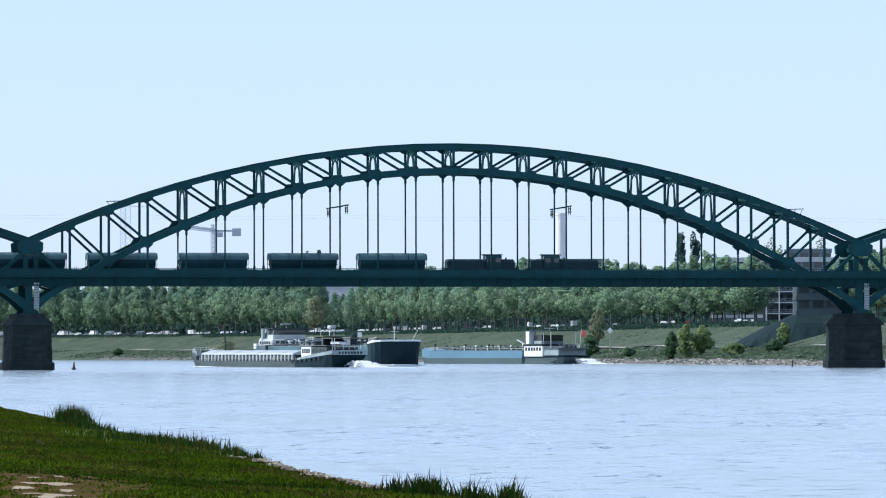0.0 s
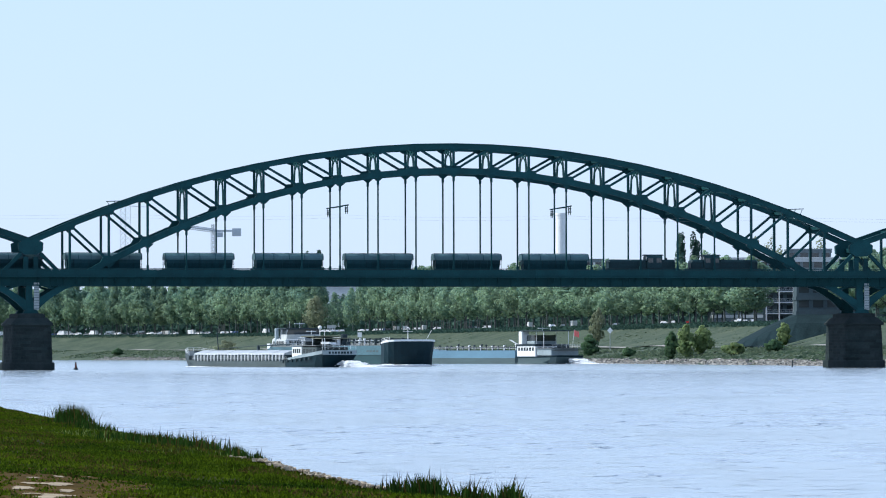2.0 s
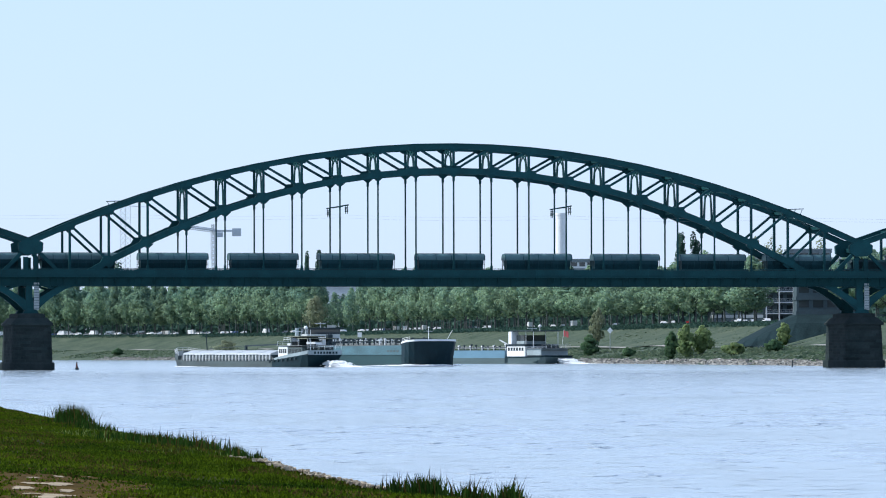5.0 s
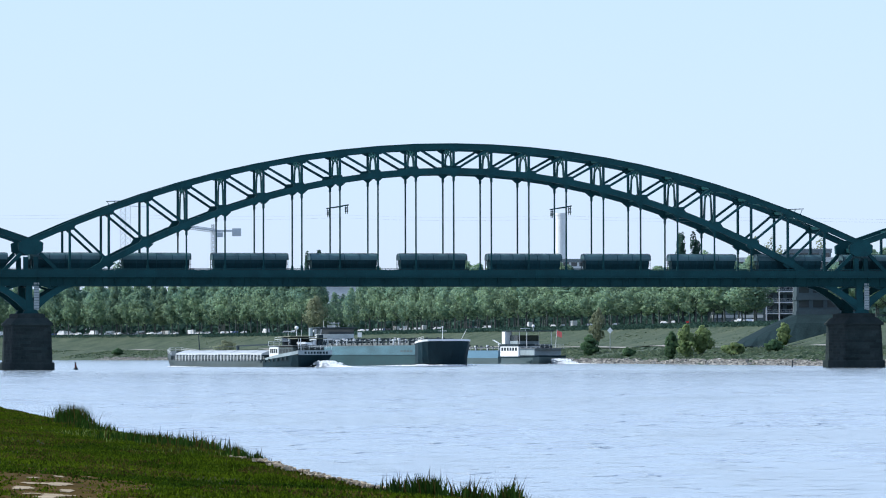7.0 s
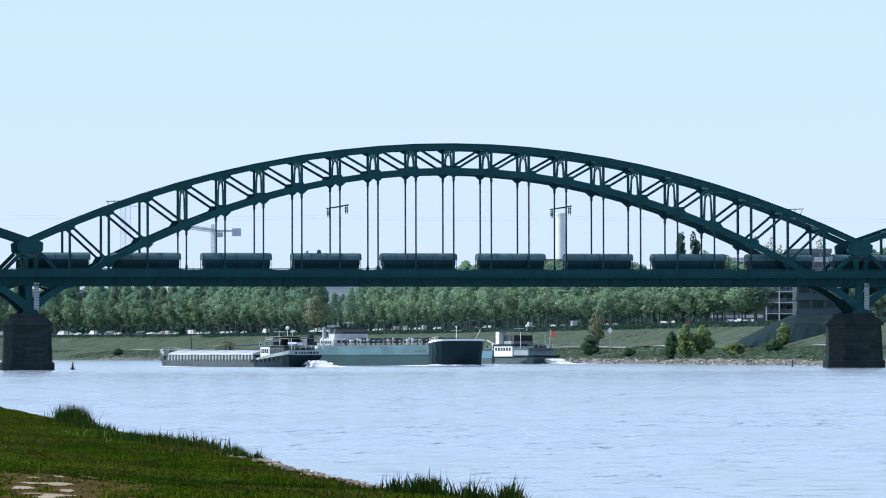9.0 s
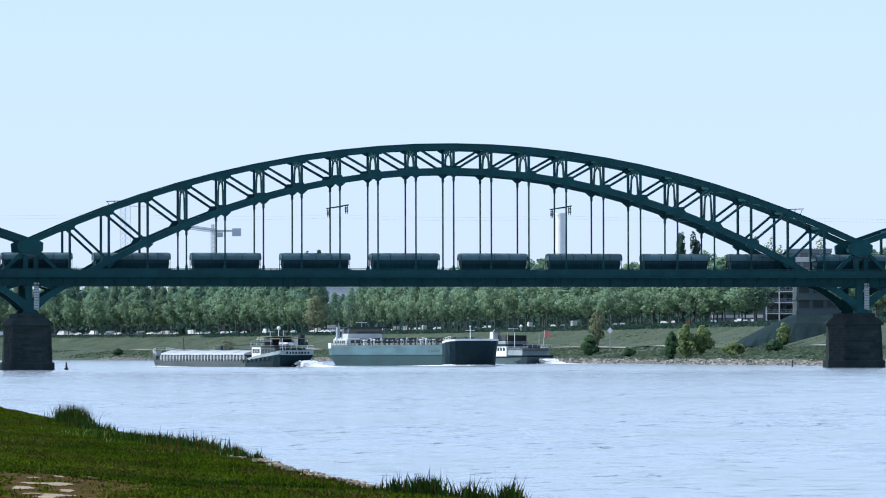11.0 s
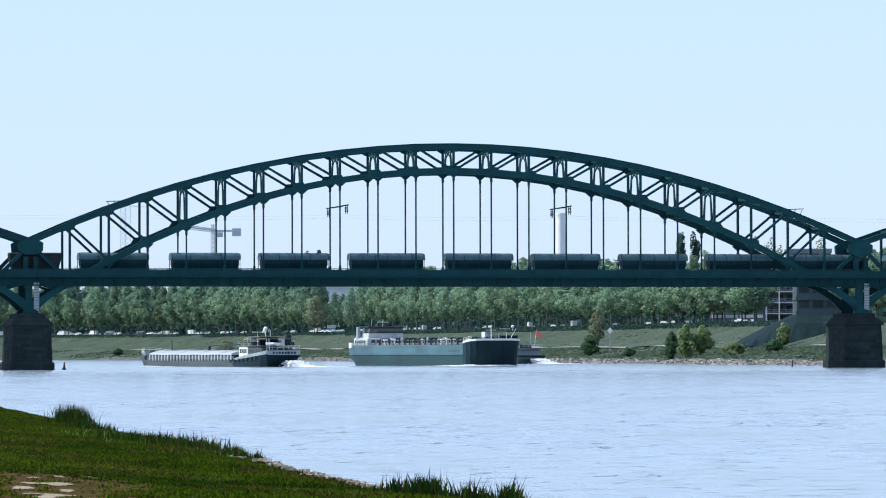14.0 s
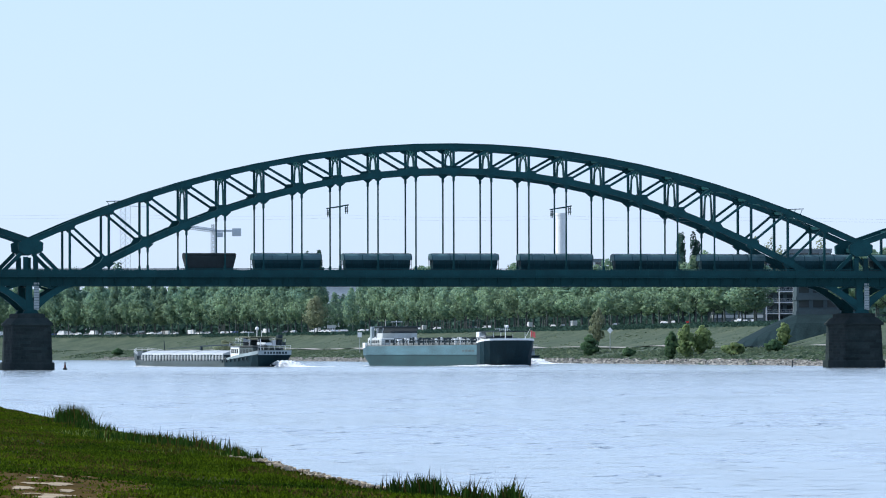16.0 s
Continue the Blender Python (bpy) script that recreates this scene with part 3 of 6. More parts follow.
def tail_wagon(ln):
    w = thing("box_wagon", "short dark brown closed goods wagon at the train's end", "freight wagon", "wagons of the goods train")
    h = ln / 2
    part("underframe", box(bmesh.new(), -h + 0.4, h - 0.4, -1.3, 1.3, 0.98, 1.22, bevel=0.03), M_UNDER, w)
    sec = [(-1.35, 1.2), (-1.45, 1.5), (-1.45, 3.6), (-1.25, 4.0), (-0.6, 4.28), (0.6, 4.28), (1.25, 4.0), (1.45, 3.6), (1.45, 1.5), (1.35, 1.2)]
    rings = []
    for x, s in ((-h, 0.0), (-h + 0.05, 1.0), (h - 0.05, 1.0), (h, 0.0)):
        rings.append([(x + (0.55 if s == 0 and z < 2.6 else 0) * (1 if x < 0 else -1) + (0.5 if z < 2.6 and s == 1 else 0) * (1 if x < 0 else -1), y, z) for y, z in sec])
    body = part("body", loft(bmesh.new(), rings), M_BROWN, w)
    for i in range(7):
        x = -h + 0.9 + (ln - 1.8) * i / 6
        for y in (-1.47, 1.47):
            part("rib", box(bmesh.new(), x - 0.05, x + 0.05, y - 0.04, y + 0.04, 1.3, 3.7), M_BROWN, body)
    part("roof_edge", box(bmesh.new(), -h - 0.03, h + 0.03, -1.5, 1.5, 3.95, 4.05), M_BROWN, w)
    for x in (-h * 0.6, h * 0.6):
        bm = bmesh.new()
        wheelset(bm, x, 0.5)
        part("wheelset", bm, M_RAIL, w)
    buffers(w, ln - 0.8)
    return w


def locomotive(ln, cab_at, label):
    """Diesel hood locomotive with a raised cab."""
    lo = thing("diesel_locomotive", label, "locomotive", "locomotives of the goods train")
    h = ln / 2
    part("underframe", box(bmesh.new(), -h, h, -1.45, 1.45, 0.95, 1.5, bevel=0.05), M_UNDER, lo)

    def hood(x0, x1, top):
        sec = [(-1.15, 1.5), (-1.15, top - 0.3), (-0.85, top), (0.85, top), (1.15, top - 0.3), (1.15, 1.5)]
        return part("hood", loft(bmesh.new(), [[(x, y * k, z if z < 2 else z - dz) for y, z in sec] for x, k, dz in ((x0, 0.94, 0.25), (x0 + 0.3, 1, 0), (x1 - 0.3, 1, 0), (x1, 0.94, 0.25))]), M_LOCO, lo)

    c0, c1 = cab_at - 1.55, cab_at + 1.55
    for hd, a, b in ((hood(-h + 0.5, c0, 3.2), -h + 0.5, c0), (hood(c1, h - 0.5, 3.2), c1, h - 0.5)):
        n = max(2, int((b - a) / 0.9))
        for i in range(n):
            x = a + 0.45 + (b - a - 0.9) * i / (n - 1)
            bm = bmesh.new()
            for y in (-1.17, 1.17):
                box(bm, x - 0.3, x + 0.3, y - 0.02, y + 0.02, 1.7, 2.7)
            part("hood_door", bm, M_LOCO, hd)
    sec = [(-1.45, 1.5), (-1.45, 3.6), (-1.2, 4.0), (-0.6, 4.15), (0.6, 4.15), (1.2, 4.0), (1.45, 3.6), (1.45, 1.5)]
    cab = part("cab", loft(bmesh.new(), [[(x, y, z) for y, z in sec] for x in (c0, c1)]), M_LOCO, lo)
    part("cab_roof", loft(bmesh.new(), [[(x, y * 1.05, z + 0.05) for y, z in sec[2:6]] + [(x, 1.2, 3.98), (x, -1.2, 3.98)] for x in (c0 - 0.3, c1 + 0.3)]), M_LOCO, lo)
    for y in (-1.455, 1.455):
        for x in (-0.85, 0.85):
            part("side_window", box(bmesh.new(), cab_at + x - 0.5, cab_at + x + 0.5, y - 0.02, y + 0.02, 2.6, 3.45), M_DARKGLASS, cab)
    for x in (c0 - 0.02, c1 + 0.02):
        for y in (-0.9, 0.9):
            part("end_window", box(bmesh.new(), x - 0.02, x + 0.02, y - 0.4, y + 0.4, 3.25, 3.75), M_DARKGLASS, cab)
    part("exhaust", tube(bmesh.new(), (c1 + 1.2, 0, 3.15), (c1 + 1.2, 0, 3.55), 0.16), M_UNDER, lo)
    for sy in (-1.4, 1.4):
        bm = bmesh.new()
        for a, b in ((-h + 0.1, c0), (c1, h - 0.1)):
            beam(bm, (a, sy, 2.45), (b, sy, 2.45), 0.04, 0.04)
            for i in range(5):
                x = a + (b - a) * i / 4
                beam(bm, (x, sy, 1.5), (x, sy, 2.45), 0.035, 0.035, (1, 0, 0))
        part("handrail", bm, M_UNDER, lo)
    bogie(lo, -h + 3.0)
    bogie(lo, h - 3.0)
    part("fuel_tank", box(bmesh.new(), -1.8, 1.8, -1.2, 1.2, 0.45, 0.96, bevel=0.08), M_UNDER, lo)
    buffers(lo, ln - 0.1)
    return lo


# centre of each vehicle along the bridge at the start, and its length
TRAIN = []
TRAIN.append((locomotive(14.6, -2.6, "dark diesel locomotive leading the goods train"), 22.5))
TRAIN.append((locomotive(14.5, 2.5, "dark diesel locomotive coupled behind the first"), 5.74))
wagon_a = hopper_wagon(13.5, "dark covered hopper wagon with grey curved roof")
wagon_b = hopper_wagon(14.85, "long dark covered hopper wagon with grey roof", 1)
SPOTS = [(-11.8, 0), (-29.3, 0), (-46.9, 0), (-64.65, 0), (-82.1, 0), (-100.7, 1), (-119.0, 0), (-136.6, 0), (-155.0, 1), (-173.3, 0), (-190.9, 0),
         (-208.6, 0), (-226.1, 0), (-244.4, 1), (-262.65, 0), (-280.0, 0), (-297.8, 0)]
used = [False, False]
for at_u, style in SPOTS:
    src = (wagon_a, wagon_b)[style]
    TRAIN.append((src if not used[style] else copy_thing(src, Matrix()), at_u))
    used[style] = True
TRAIN.append((tail_wagon(10.0), -312.85))
TRAIN_DISP = [(0, 0.0), (1.5, 24.26), (3.5, 57.0), (7, 115.2), (9, 148.5), (12.5, 206.5), (14.5, 239.9), (16, 265.2)]


def train_pose(u):
    return BRIDGE @ Matrix.Translation((u, TRAIN_Y, RAIL_Z))


def move_train():
    for ob, u in TRAIN:
        walk(ob, [(t, train_pose(u + d)) for t, d in TRAIN_DISP])
# ---------------------------------------------------------------- ships
M_WHITE = mat("weathered_white_paint", (0.74, 0.76, 0.76), 0.45, 0.0, 0.12, 1.5)
M_HULL_BLACK = mat("black_hull_and_bow_shade_paint", (0.004, 0.02, 0.027), 0.5, 0.0, 0.35, 0.8, spec=0.2)
M_HULL_BLUE = mat("pale_blue_grey_hull_paint", (0.062, 0.128, 0.15), 0.5, 0.0, 0.5, 0.8, stretch=(0.3, 1, 1.5), spec=0.25)
M_HULL_GREY = mat("grey_green_hull_paint", (0.018, 0.05, 0.054), 0.55, 0.0, 0.35, 0.8, stretch=(0.3, 1, 1.5), spec=0.2)
M_HULL_SKY = mat("light_blue_hull_paint", (0.10, 0.20, 0.27), 0.45, 0.0, 0.18, 0.8, stretch=(0.3, 1, 1.5))
M_HULL_RUST = mat("brown_grey_boot_paint", (0.055, 0.088, 0.092), 0.6, 0.0, 0.3, 0.8, stretch=(0.3, 1, 1.5))
M_DECK = mat("grey_deck_paint", (0.16, 0.18, 0.18), 0.7, 0.0, 0.25, 1.0)
M_GEAR = mat("dark_deck_gear", (0.025, 0.04, 0.047), 0.55, 0.1, 0.35, 2.0, spec=0.2)
M_HATCH = mat("pale_hatch_aluminium", (0.47, 0.50, 0.51), 0.45, 0.3, 0.12, 1.0)
M_FOAM = mat("white_wake_foam", (0.85, 0.88, 0.9), 0.8, 0.0, 0.1, 3.0, 0.1)
M_RED = mat("red_cloth", (0.22, 0.03, 0.04), 0.8, 0.0, 0.2, 2.0)
M_TARP = mat("olive_awning", (0.13, 0.14, 0.1), 0.8, 0.0, 0.25, 2.0)
M_PLATING = mat("faded_grey_plating", (0.07, 0.09, 0.092), 0.55, 0.0, 0.4, 0.8, stretch=(0.3, 1, 1.5), spec=0.2)
M_BULWARK = mat("pale_grey_bulwark_paint", (0.27, 0.33, 0.35), 0.5, 0.0, 0.25, 1.0, spec=0.3)
M_PIPE_LIGHT = mat("pale_pipe_paint", (0.5, 0.53, 0.52), 0.45, 0.0, 0.2, 2.0)


def hull(stations):
    """Skin of a hull part. Each station: x at top, x at bottom, half beam at top and bottom, z at top and bottom."""
    rings = []
    for xt, xb, ht, hb, ztop, zbot in stations:
        xm, hm, zm = (xt + xb * 1.4) / 2.4, ht * 0.55 + hb * 0.45, (ztop + zbot) / 2
        rings.append([(xt, -ht, ztop), (xm, -hm, zm), (xb, -hb, zbot), (xb, hb, zbot), (xm, hm, zm), (xt, ht, ztop)])
    return loft(bmesh.new(), rings)


def rail(bm, pts, h=1.0, posts=2.0):
    for a, b in zip(pts, pts[1:]):
        a, b = Vector(a), Vector(b)
        for k in (1.0, 0.55):
            beam(bm, a + Vector((0, 0, h * k)), b + Vector((0, 0, h * k)), 0.05, 0.05)
        n = max(1, int((b - a).length / posts))
        for i in range(n + 1):
            p = a + (b - a) * i / n
            beam(bm, p, p + Vector((0, 0, h)), 0.05, 0.05, (1, 0, 0))
    return bm


def window_row(parent, x0, x1, y, z0, z1, n, axis="x"):
    for i in range(n):
        a = x0 + (x1 - x0) * (i + 0.15) / n
        b = x0 + (x1 - x0) * (i + 0.85) / n
        bm = bmesh.new()
        if axis == "x":
            box(bm, a, b, y - 0.03, y + 0.03, z0, z1)
        else:
            box(bm, y - 0.03, y + 0.03, a, b, z0, z1)
        part("window", bm, M_DARKGLASS, parent)


def tanker():
    s = thing("tank_barge", "large grey river tanker with bow blackened as shade and pale bulwark", "ship", "ships on the river")
    hb = 6.2
    low = [(-50.0, -45.5, 4.6, 3.2, 2.6, -1.2), (-48.5, -43, 5.7, 4.9, 2.6, -1.2), (-44, -40, 6.2, 6.1, 2.6, -1.2), (0, 0, 6.2, 6.2, 2.6, -1.2), (44, 44, 6.2, 6.2, 2.6, -1.2)]
    lower = part("hull_lower", hull(low), M_HULL_GREY, s, "grey green lower hull")
    upper = [(-50.0, -50.0, 4.7, 4.6, 4.3, 2.61), (-48.5, -48.5, 5.75, 5.7, 4.4, 2.61), (-44, -44, 6.2, 6.2, 4.7, 2.61), (0, 0, 6.2, 6.2, 4.8, 2.61), (44, 44, 6.2, 6.2, 4.9, 2.61)]
    part("hull_upper", hull(upper), M_HULL_BLUE, s, "pale blue grey upper hull strake")
    # the bow's black stands for the shade on its front
    bow = [(44.02, 44.02, 6.22, 6.2, 5.3, -1.2), (46.5, 46, 6.24, 6.1, 5.55, -1.2), (48.7, 47.1, 5.95, 5.3, 5.75, -1.2), (50.2, 47.7, 5.05, 4.0, 5.85, -1.2), (50.8, 48.0, 3.45, 2.4, 5.9, -1.2), (51.0, 48.1, 1.2, 0.8, 5.9, -1.2)]
    part("bow", hull(bow), M_HULL_BLACK, s, "blunt bow coloured black for its shade")
    bw = [(44.0, 44.0, 6.28, 6.26, 5.7, 5.31), (46.6, 46.6, 6.3, 6.28, 6.05, 5.56), (48.9, 48.8, 6.0, 5.97, 6.22, 5.76), (50.4, 50.3, 5.1, 5.07, 6.3, 5.86), (51.0, 50.9, 3.5, 3.47, 6.35, 5.91), (51.2, 51.1, 1.25, 1.22, 6.35, 5.91)]
    part("bulwark", hull(bw), M_WHITE, s, "white bow bulwark")
    part("rubbing_strake", box(bmesh.new(), -44, 44, -6.3, 6.3, 2.5, 2.66), M_HULL_GREY, s)
    part("deck", box(bmesh.new(), -46, 44, -5.7, 5.7, 4.7, 4.95), M_DECK, s)
    part("trunk", box(bmesh.new(), -30, 40, -4.4, 4.4, 4.95, 5.5, bevel=0.1), M_DECK, s)
    rng = random.Random(4)
    for y in (-5.9, 5.9):
        part("deck_rail", rail(bmesh.new(), [(-44, y, 4.9), (44, y, 4.95)], 1.0, 3.0), M_GEAR, s)
    for i, y in enumerate((-3.0, -1.8, -0.6, 1.2, 2.6)):
        bm = tube(bmesh.new(), (-30, y, 6.0 + 0.1 * (i % 2)), (40, y, 6.0 + 0.1 * (i % 2)), 0.14)
        for k in range(15):
            x = -29 + 5 * k
            beam(bm, (x, y, 5.45), (x, y, 6.0), 0.1, 0.1, (1, 0, 0))
        part("deck_pipe", bm, M_PIPE_LIGHT if i % 2 else M_GEAR, s)
    for k in range(34):
        x = -28 + 2.05 * k
        for y in (-4.8, 3.8) if k % 2 else (-2.4, 4.3):
            h = rng.uniform(0.5, 1.1)
            bm = tube(bmesh.new(), (x, y, 5.0), (x, y, 5.4 + h), 0.16)
            tube(bm, (x, y, 5.4 + h), (x, y, 5.75 + h), 0.34, 0.3)
            part("vent", bm, M_WHITE if rng.random() < 0.3 else M_GEAR, s)
        if k % 4 == 0:
            bm = tube(bmesh.new(), (x + 1.2, 0, 5.5), (x + 1.2, 0, 6.3), 0.7, n=12)
            tube(bm, (x + 1.2, 0, 6.3), (x + 1.2, 0, 6.45), 0.8, n=12)
            part("tank_lid", bm, M_GEAR, s)
        if k % 5 == 0:
            bm = bmesh.new()
            beam(bm, (x + 2, -4.5, 6.6), (x + 2, 4.5, 6.6), 0.12, 0.12)
            for y in (-4.5, 4.5):
                beam(bm, (x + 2, y, 4.9), (x + 2, y, 6.6), 0.12, 0.12, (1, 0, 0))
            part("pipe_portal", bm, M_GEAR, s)
    acc = part("accommodation", box(bmesh.new(), -45, -33.5, -5.6, 5.6, 4.95, 6.7, bevel=0.15), M_PIPE_LIGHT, s, "pale grey deckhouse")
    for y in (-5.62, 5.62):
        window_row(acc, -44, -35, y, 5.5, 6.2, 6)
    window_row(acc, -4.8, 4.8, -33.48, 5.6, 6.3, 7, "y")
    wh = part("wheelhouse", loft(bmesh.new(), [[(-42, -4.4, 6.7), (-36.5, -4.4, 6.7), (-36.5, 4.4, 6.7), (-42, 4.4, 6.7)],
                                               [(-42, -4.4, 7.9), (-36.2, -4.4, 7.9), (-36.2, 4.4, 7.9), (-42, 4.4, 7.9)]]), M_PIPE_LIGHT, s)
    part("glazing", loft(bmesh.new(), [[(-41.9, -4.35, 7.9), (-36.3, -4.35, 7.9), (-36.3, 4.35, 7.9), (-41.9, 4.35, 7.9)],
                                       [(-41.9, -4.2, 9.3), (-35.7, -4.2, 9.3), (-35.7, 4.2, 9.3), (-41.9, 4.2, 9.3)]]), M_DARKGLASS, wh, "dark wheelhouse glazing")
    part("roof", box(bmesh.new(), -42.5, -35.2, -4.9, 4.9, 9.3, 9.6, bevel=0.08), M_GEAR, wh)
    part("wing_post", box(bmesh.new(), -42.6, -41.4, -5.7, -4.9, 4.9, 9.5, bevel=0.1), M_BULWARK, s, "pale stair tower")
    part("wing_post", box(bmesh.new(), -42.6, -41.4, 4.9, 5.7, 4.9, 9.5, bevel=0.1), M_BULWARK, s, "pale stair tower")
    bm = tube(bmesh.new(), (-39, 0, 9.6), (-39, 0, 11.0), 0.07)
    box(bm, -39.2, -38.8, -1.4, 1.4, 10.6, 10.75)
    part("radar_scanner", bm, M_WHITE, wh)
    part("antenna", tube(bmesh.new(), (-40, -2.5, 9.6), (-40, -2.5, 11.3), 0.04), M_WHITE, wh)
    sb = [(-50.3, -50.2, 4.7, 4.65, 5.6, 4.2), (-48.5, -48.5, 5.85, 5.8, 5.6, 4.2), (-45.0, -45.0, 6.25, 6.22, 5.6, 4.4)]
    part("stern_bulwark", hull(sb), M_WHITE, s, "white stern bulwark")
    part("stern_house", box(bmesh.new(), -48.5, -46.0, -4.2, 4.2, 5.6, 7.0, bevel=0.2), M_WHITE, s)
    part("funnel", tube(bmesh.new(), (-47.2, -3.2, 7.0), (-47.2, -3.2, 8.2), 0.35, 0.3), M_GEAR, s)
    bm = bmesh.new()
    for y in (-1.5, 1.5):
        tube(bm, (47.6, y - 0.8, 6.0), (47.6, y + 0.8, 6.0), 0.5, n=10)
        box(bm, 47.2, 48.0, y - 1.0, y + 1.0, 5.3, 5.75)
    part("windlass", bm, M_GEAR, s)
    bm = tube(bmesh.new(), (46, 0, 5.3), (46, 0, 9.2), 0.12, 0.06)
    beam(bm, (46, -1.2, 8.3), (46, 1.2, 8.3), 0.07, 0.07)
    tube(bm, (46, 0, 9.1), (46, 0, 9.4), 0.2)
    part("foremast", bm, M_WHITE, s)
    part("jackstaff", tube(bmesh.new(), (49, 3.6, 6.2), (50.2, 4.6, 8.6), 0.05), M_WHITE, s)
    part("bow_rail", rail(bmesh.new(), [(44, -6.0, 5.7), (48.5, -5.6, 6.15)], 0.8, 1.5), M_WHITE, s)
    for i in range(4):
        part("name_bar", box(bmesh.new(), 33 + 2.4 * i, 34.7 + 2.4 * i, -6.23, -6.2, 3.35, 3.75), M_PLATING, s)
    return s


def cargo_barge():
    s = thing("cargo_barge", "low dark dry cargo barge with pale hatch covers", "ship", "ships on the river")
    low = [(-40, -37.5, 4.2, 2.6, 2.7, -1.4), (-38, -35, 4.6, 3.8, 2.7, -1.4), (-30, -28, 4.75, 4.7, 2.15, -1.4), (-22, -22, 4.75, 4.75, 1.45, -1.4), (28, 28, 4.75, 4.75, 1.35, -1.4),
           (34, 33, 4.3, 3.8, 1.8, -1.4), (38, 36, 2.8, 1.9, 2.4, -1.4), (40, 37.4, 0.5, 0.3, 2.9, -1.4)]
    part("hull", hull(low), M_HULL_BLACK, s, "black hull")
    band = [(-22, -22, 4.79, 4.79, 1.36, -0.3), (28, 28, 4.79, 4.79, 1.36, -0.3), (34, 33.2, 4.36, 4.0, 1.8, -0.3)]
    part("side_plating", hull(band), M_PLATING, s, "faded grey side plating")
    st = [(-40.15, -40.0, 4.25, 4.22, 3.75, 2.9), (-38, -38, 4.66, 4.63, 3.45, 2.7), (-30, -30, 4.8, 4.78, 2.75, 2.1), (-23, -23, 4.78, 4.78, 2.0, 1.5)]
    part("stern_bulwark", hull(st), M_BULWARK, s, "pale stern bulwark with sheer")
    part("transom", box(bmesh.new(), -40.3, -40.16, -4.1, 4.1, 2.75, 3.75), M_BULWARK, s, "pale transom board")
    rng = random.Random(11)
    for i in range(8):
        w = rng.uniform(0.35, 0.6)
        part("name_bar", box(bmesh.new(), -40.33, -40.301, -3.0 + i * 0.75, -3.0 + i * 0.75 + w, 2.95, 3.45), M_HULL_BLACK, s)
    bwk = [(32, 32, 4.5, 4.45, 2.6, 1.6), (36, 36, 3.65, 3.55, 3.2, 2.0), (39, 38.6, 2.0, 1.8, 3.6, 2.5), (40.3, 39.8, 0.4, 0.3, 3.7, 2.8)]
    part("bow_bulwark", hull(bwk), M_PLATING, s, "faded grey bow bulwark")
    part("bow_rail", rail(bmesh.new(), [(32, 4.4, 2.6), (36, 3.6, 3.2), (39.5, 1.4, 3.65), (39.5, -1.4, 3.65), (36, -3.6, 3.2), (32, -4.4, 2.6)], 0.8, 1.2), M_WHITE, s, "white bow rail")
    part("coaming", box(bmesh.new(), -20, 30, -4.0, 4.0, 1.3, 2.75), M_GEAR, s, "dark hold coaming behind pale ribs")
    for i in range(27):
        x = -19.5 + 49 * i / 26
        for y in (-4.25, 4.25):
            part("coaming_rib", box(bmesh.new(), x - 0.3, x + 0.3, min(y, y * 0.94), max(y, y * 0.94), 1.36, 2.7), M_HATCH, s)
    sec = [(-4.2, 2.75), (-4.0, 3.1), (-1.8, 3.75), (1.8, 3.75), (4.0, 3.1), (4.2, 2.75)]
    for i in range(8):
        x0 = -19.8 + 6.2 * i
        part("hatch_cover", loft(bmesh.new(), [[(x, y, z + 0.06 * (i % 2)) for y, z in sec] for x in (x0, x0 + 6.15)]), M_HATCH, s, "pale aluminium hatch cover")
    for y in (-4.55, 4.55):
        part("side_rail", rail(bmesh.new(), [(-22, y, 1.36), (30, y, 1.36)], 0.9, 4.0), M_PIPE_LIGHT, s)
    bm = bmesh.new()
    beam(bm, (4, -0.5, 3.8), (4, -0.5, 4.9), 0.5, 0.6, (1, 0, 0))
    beam(bm, (4, -0.5, 4.8), (-14, -0.5, 5.1), 0.25, 0.3)
    part("deck_crane", bm, M_GEAR, s, "folded dark deck crane")
    part("guy_wire", tube(bmesh.new(), (4, -0.5, 4.8), (24, 0, 4.2), 0.05), M_GEAR, s)
    acc = part("deckhouse", box(bmesh.new(), -28.6, -23.5, -3.9, 3.9, 1.9, 4.7, bevel=0.15), M_WHITE, s, "white deckhouse with many windows")
    casing = part("engine_casing", box(bmesh.new(), -36.5, -28.62, -3.9, 3.9, 1.9, 4.5, bevel=0.15), M_PLATING, s, "dark grey engine casing")
    for y in (-3.92, 3.92):
        window_row(acc, -28.2, -24, y, 3.1, 4.1, 4)
        window_row(casing, -36, -29, y, 3.2, 4.0, 4)
    window_row(casing, -3.4, 3.4, -36.53, 3.2, 4.2, 4, "y")
    part("deckhouse_roof", box(bmesh.new(), -37, -23.2, -4.2, 4.2, 4.7, 4.85), M_DECK, s)
    wh = part("wheelhouse", box(bmesh.new(), -32, -27.5, -2.5, 2.5, 4.85, 5.7, bevel=0.1), M_GEAR, s, "dark wheelhouse")
    part("glazing", loft(bmesh.new(), [[(-31.9, -2.45, 5.7), (-27.6, -2.45, 5.7), (-27.6, 2.45, 5.7), (-31.9, 2.45, 5.7)], [(-31.7, -2.3, 6.7), (-27.3, -2.3, 6.7), (-27.3, 2.3, 6.7), (-31.7, 2.3, 6.7)]]), M_DARKGLASS, wh)
    part("wheelhouse_roof", box(bmesh.new(), -33.5, -26.8, -3.2, 3.2, 6.7, 6.95, bevel=0.06), M_TARP, wh)
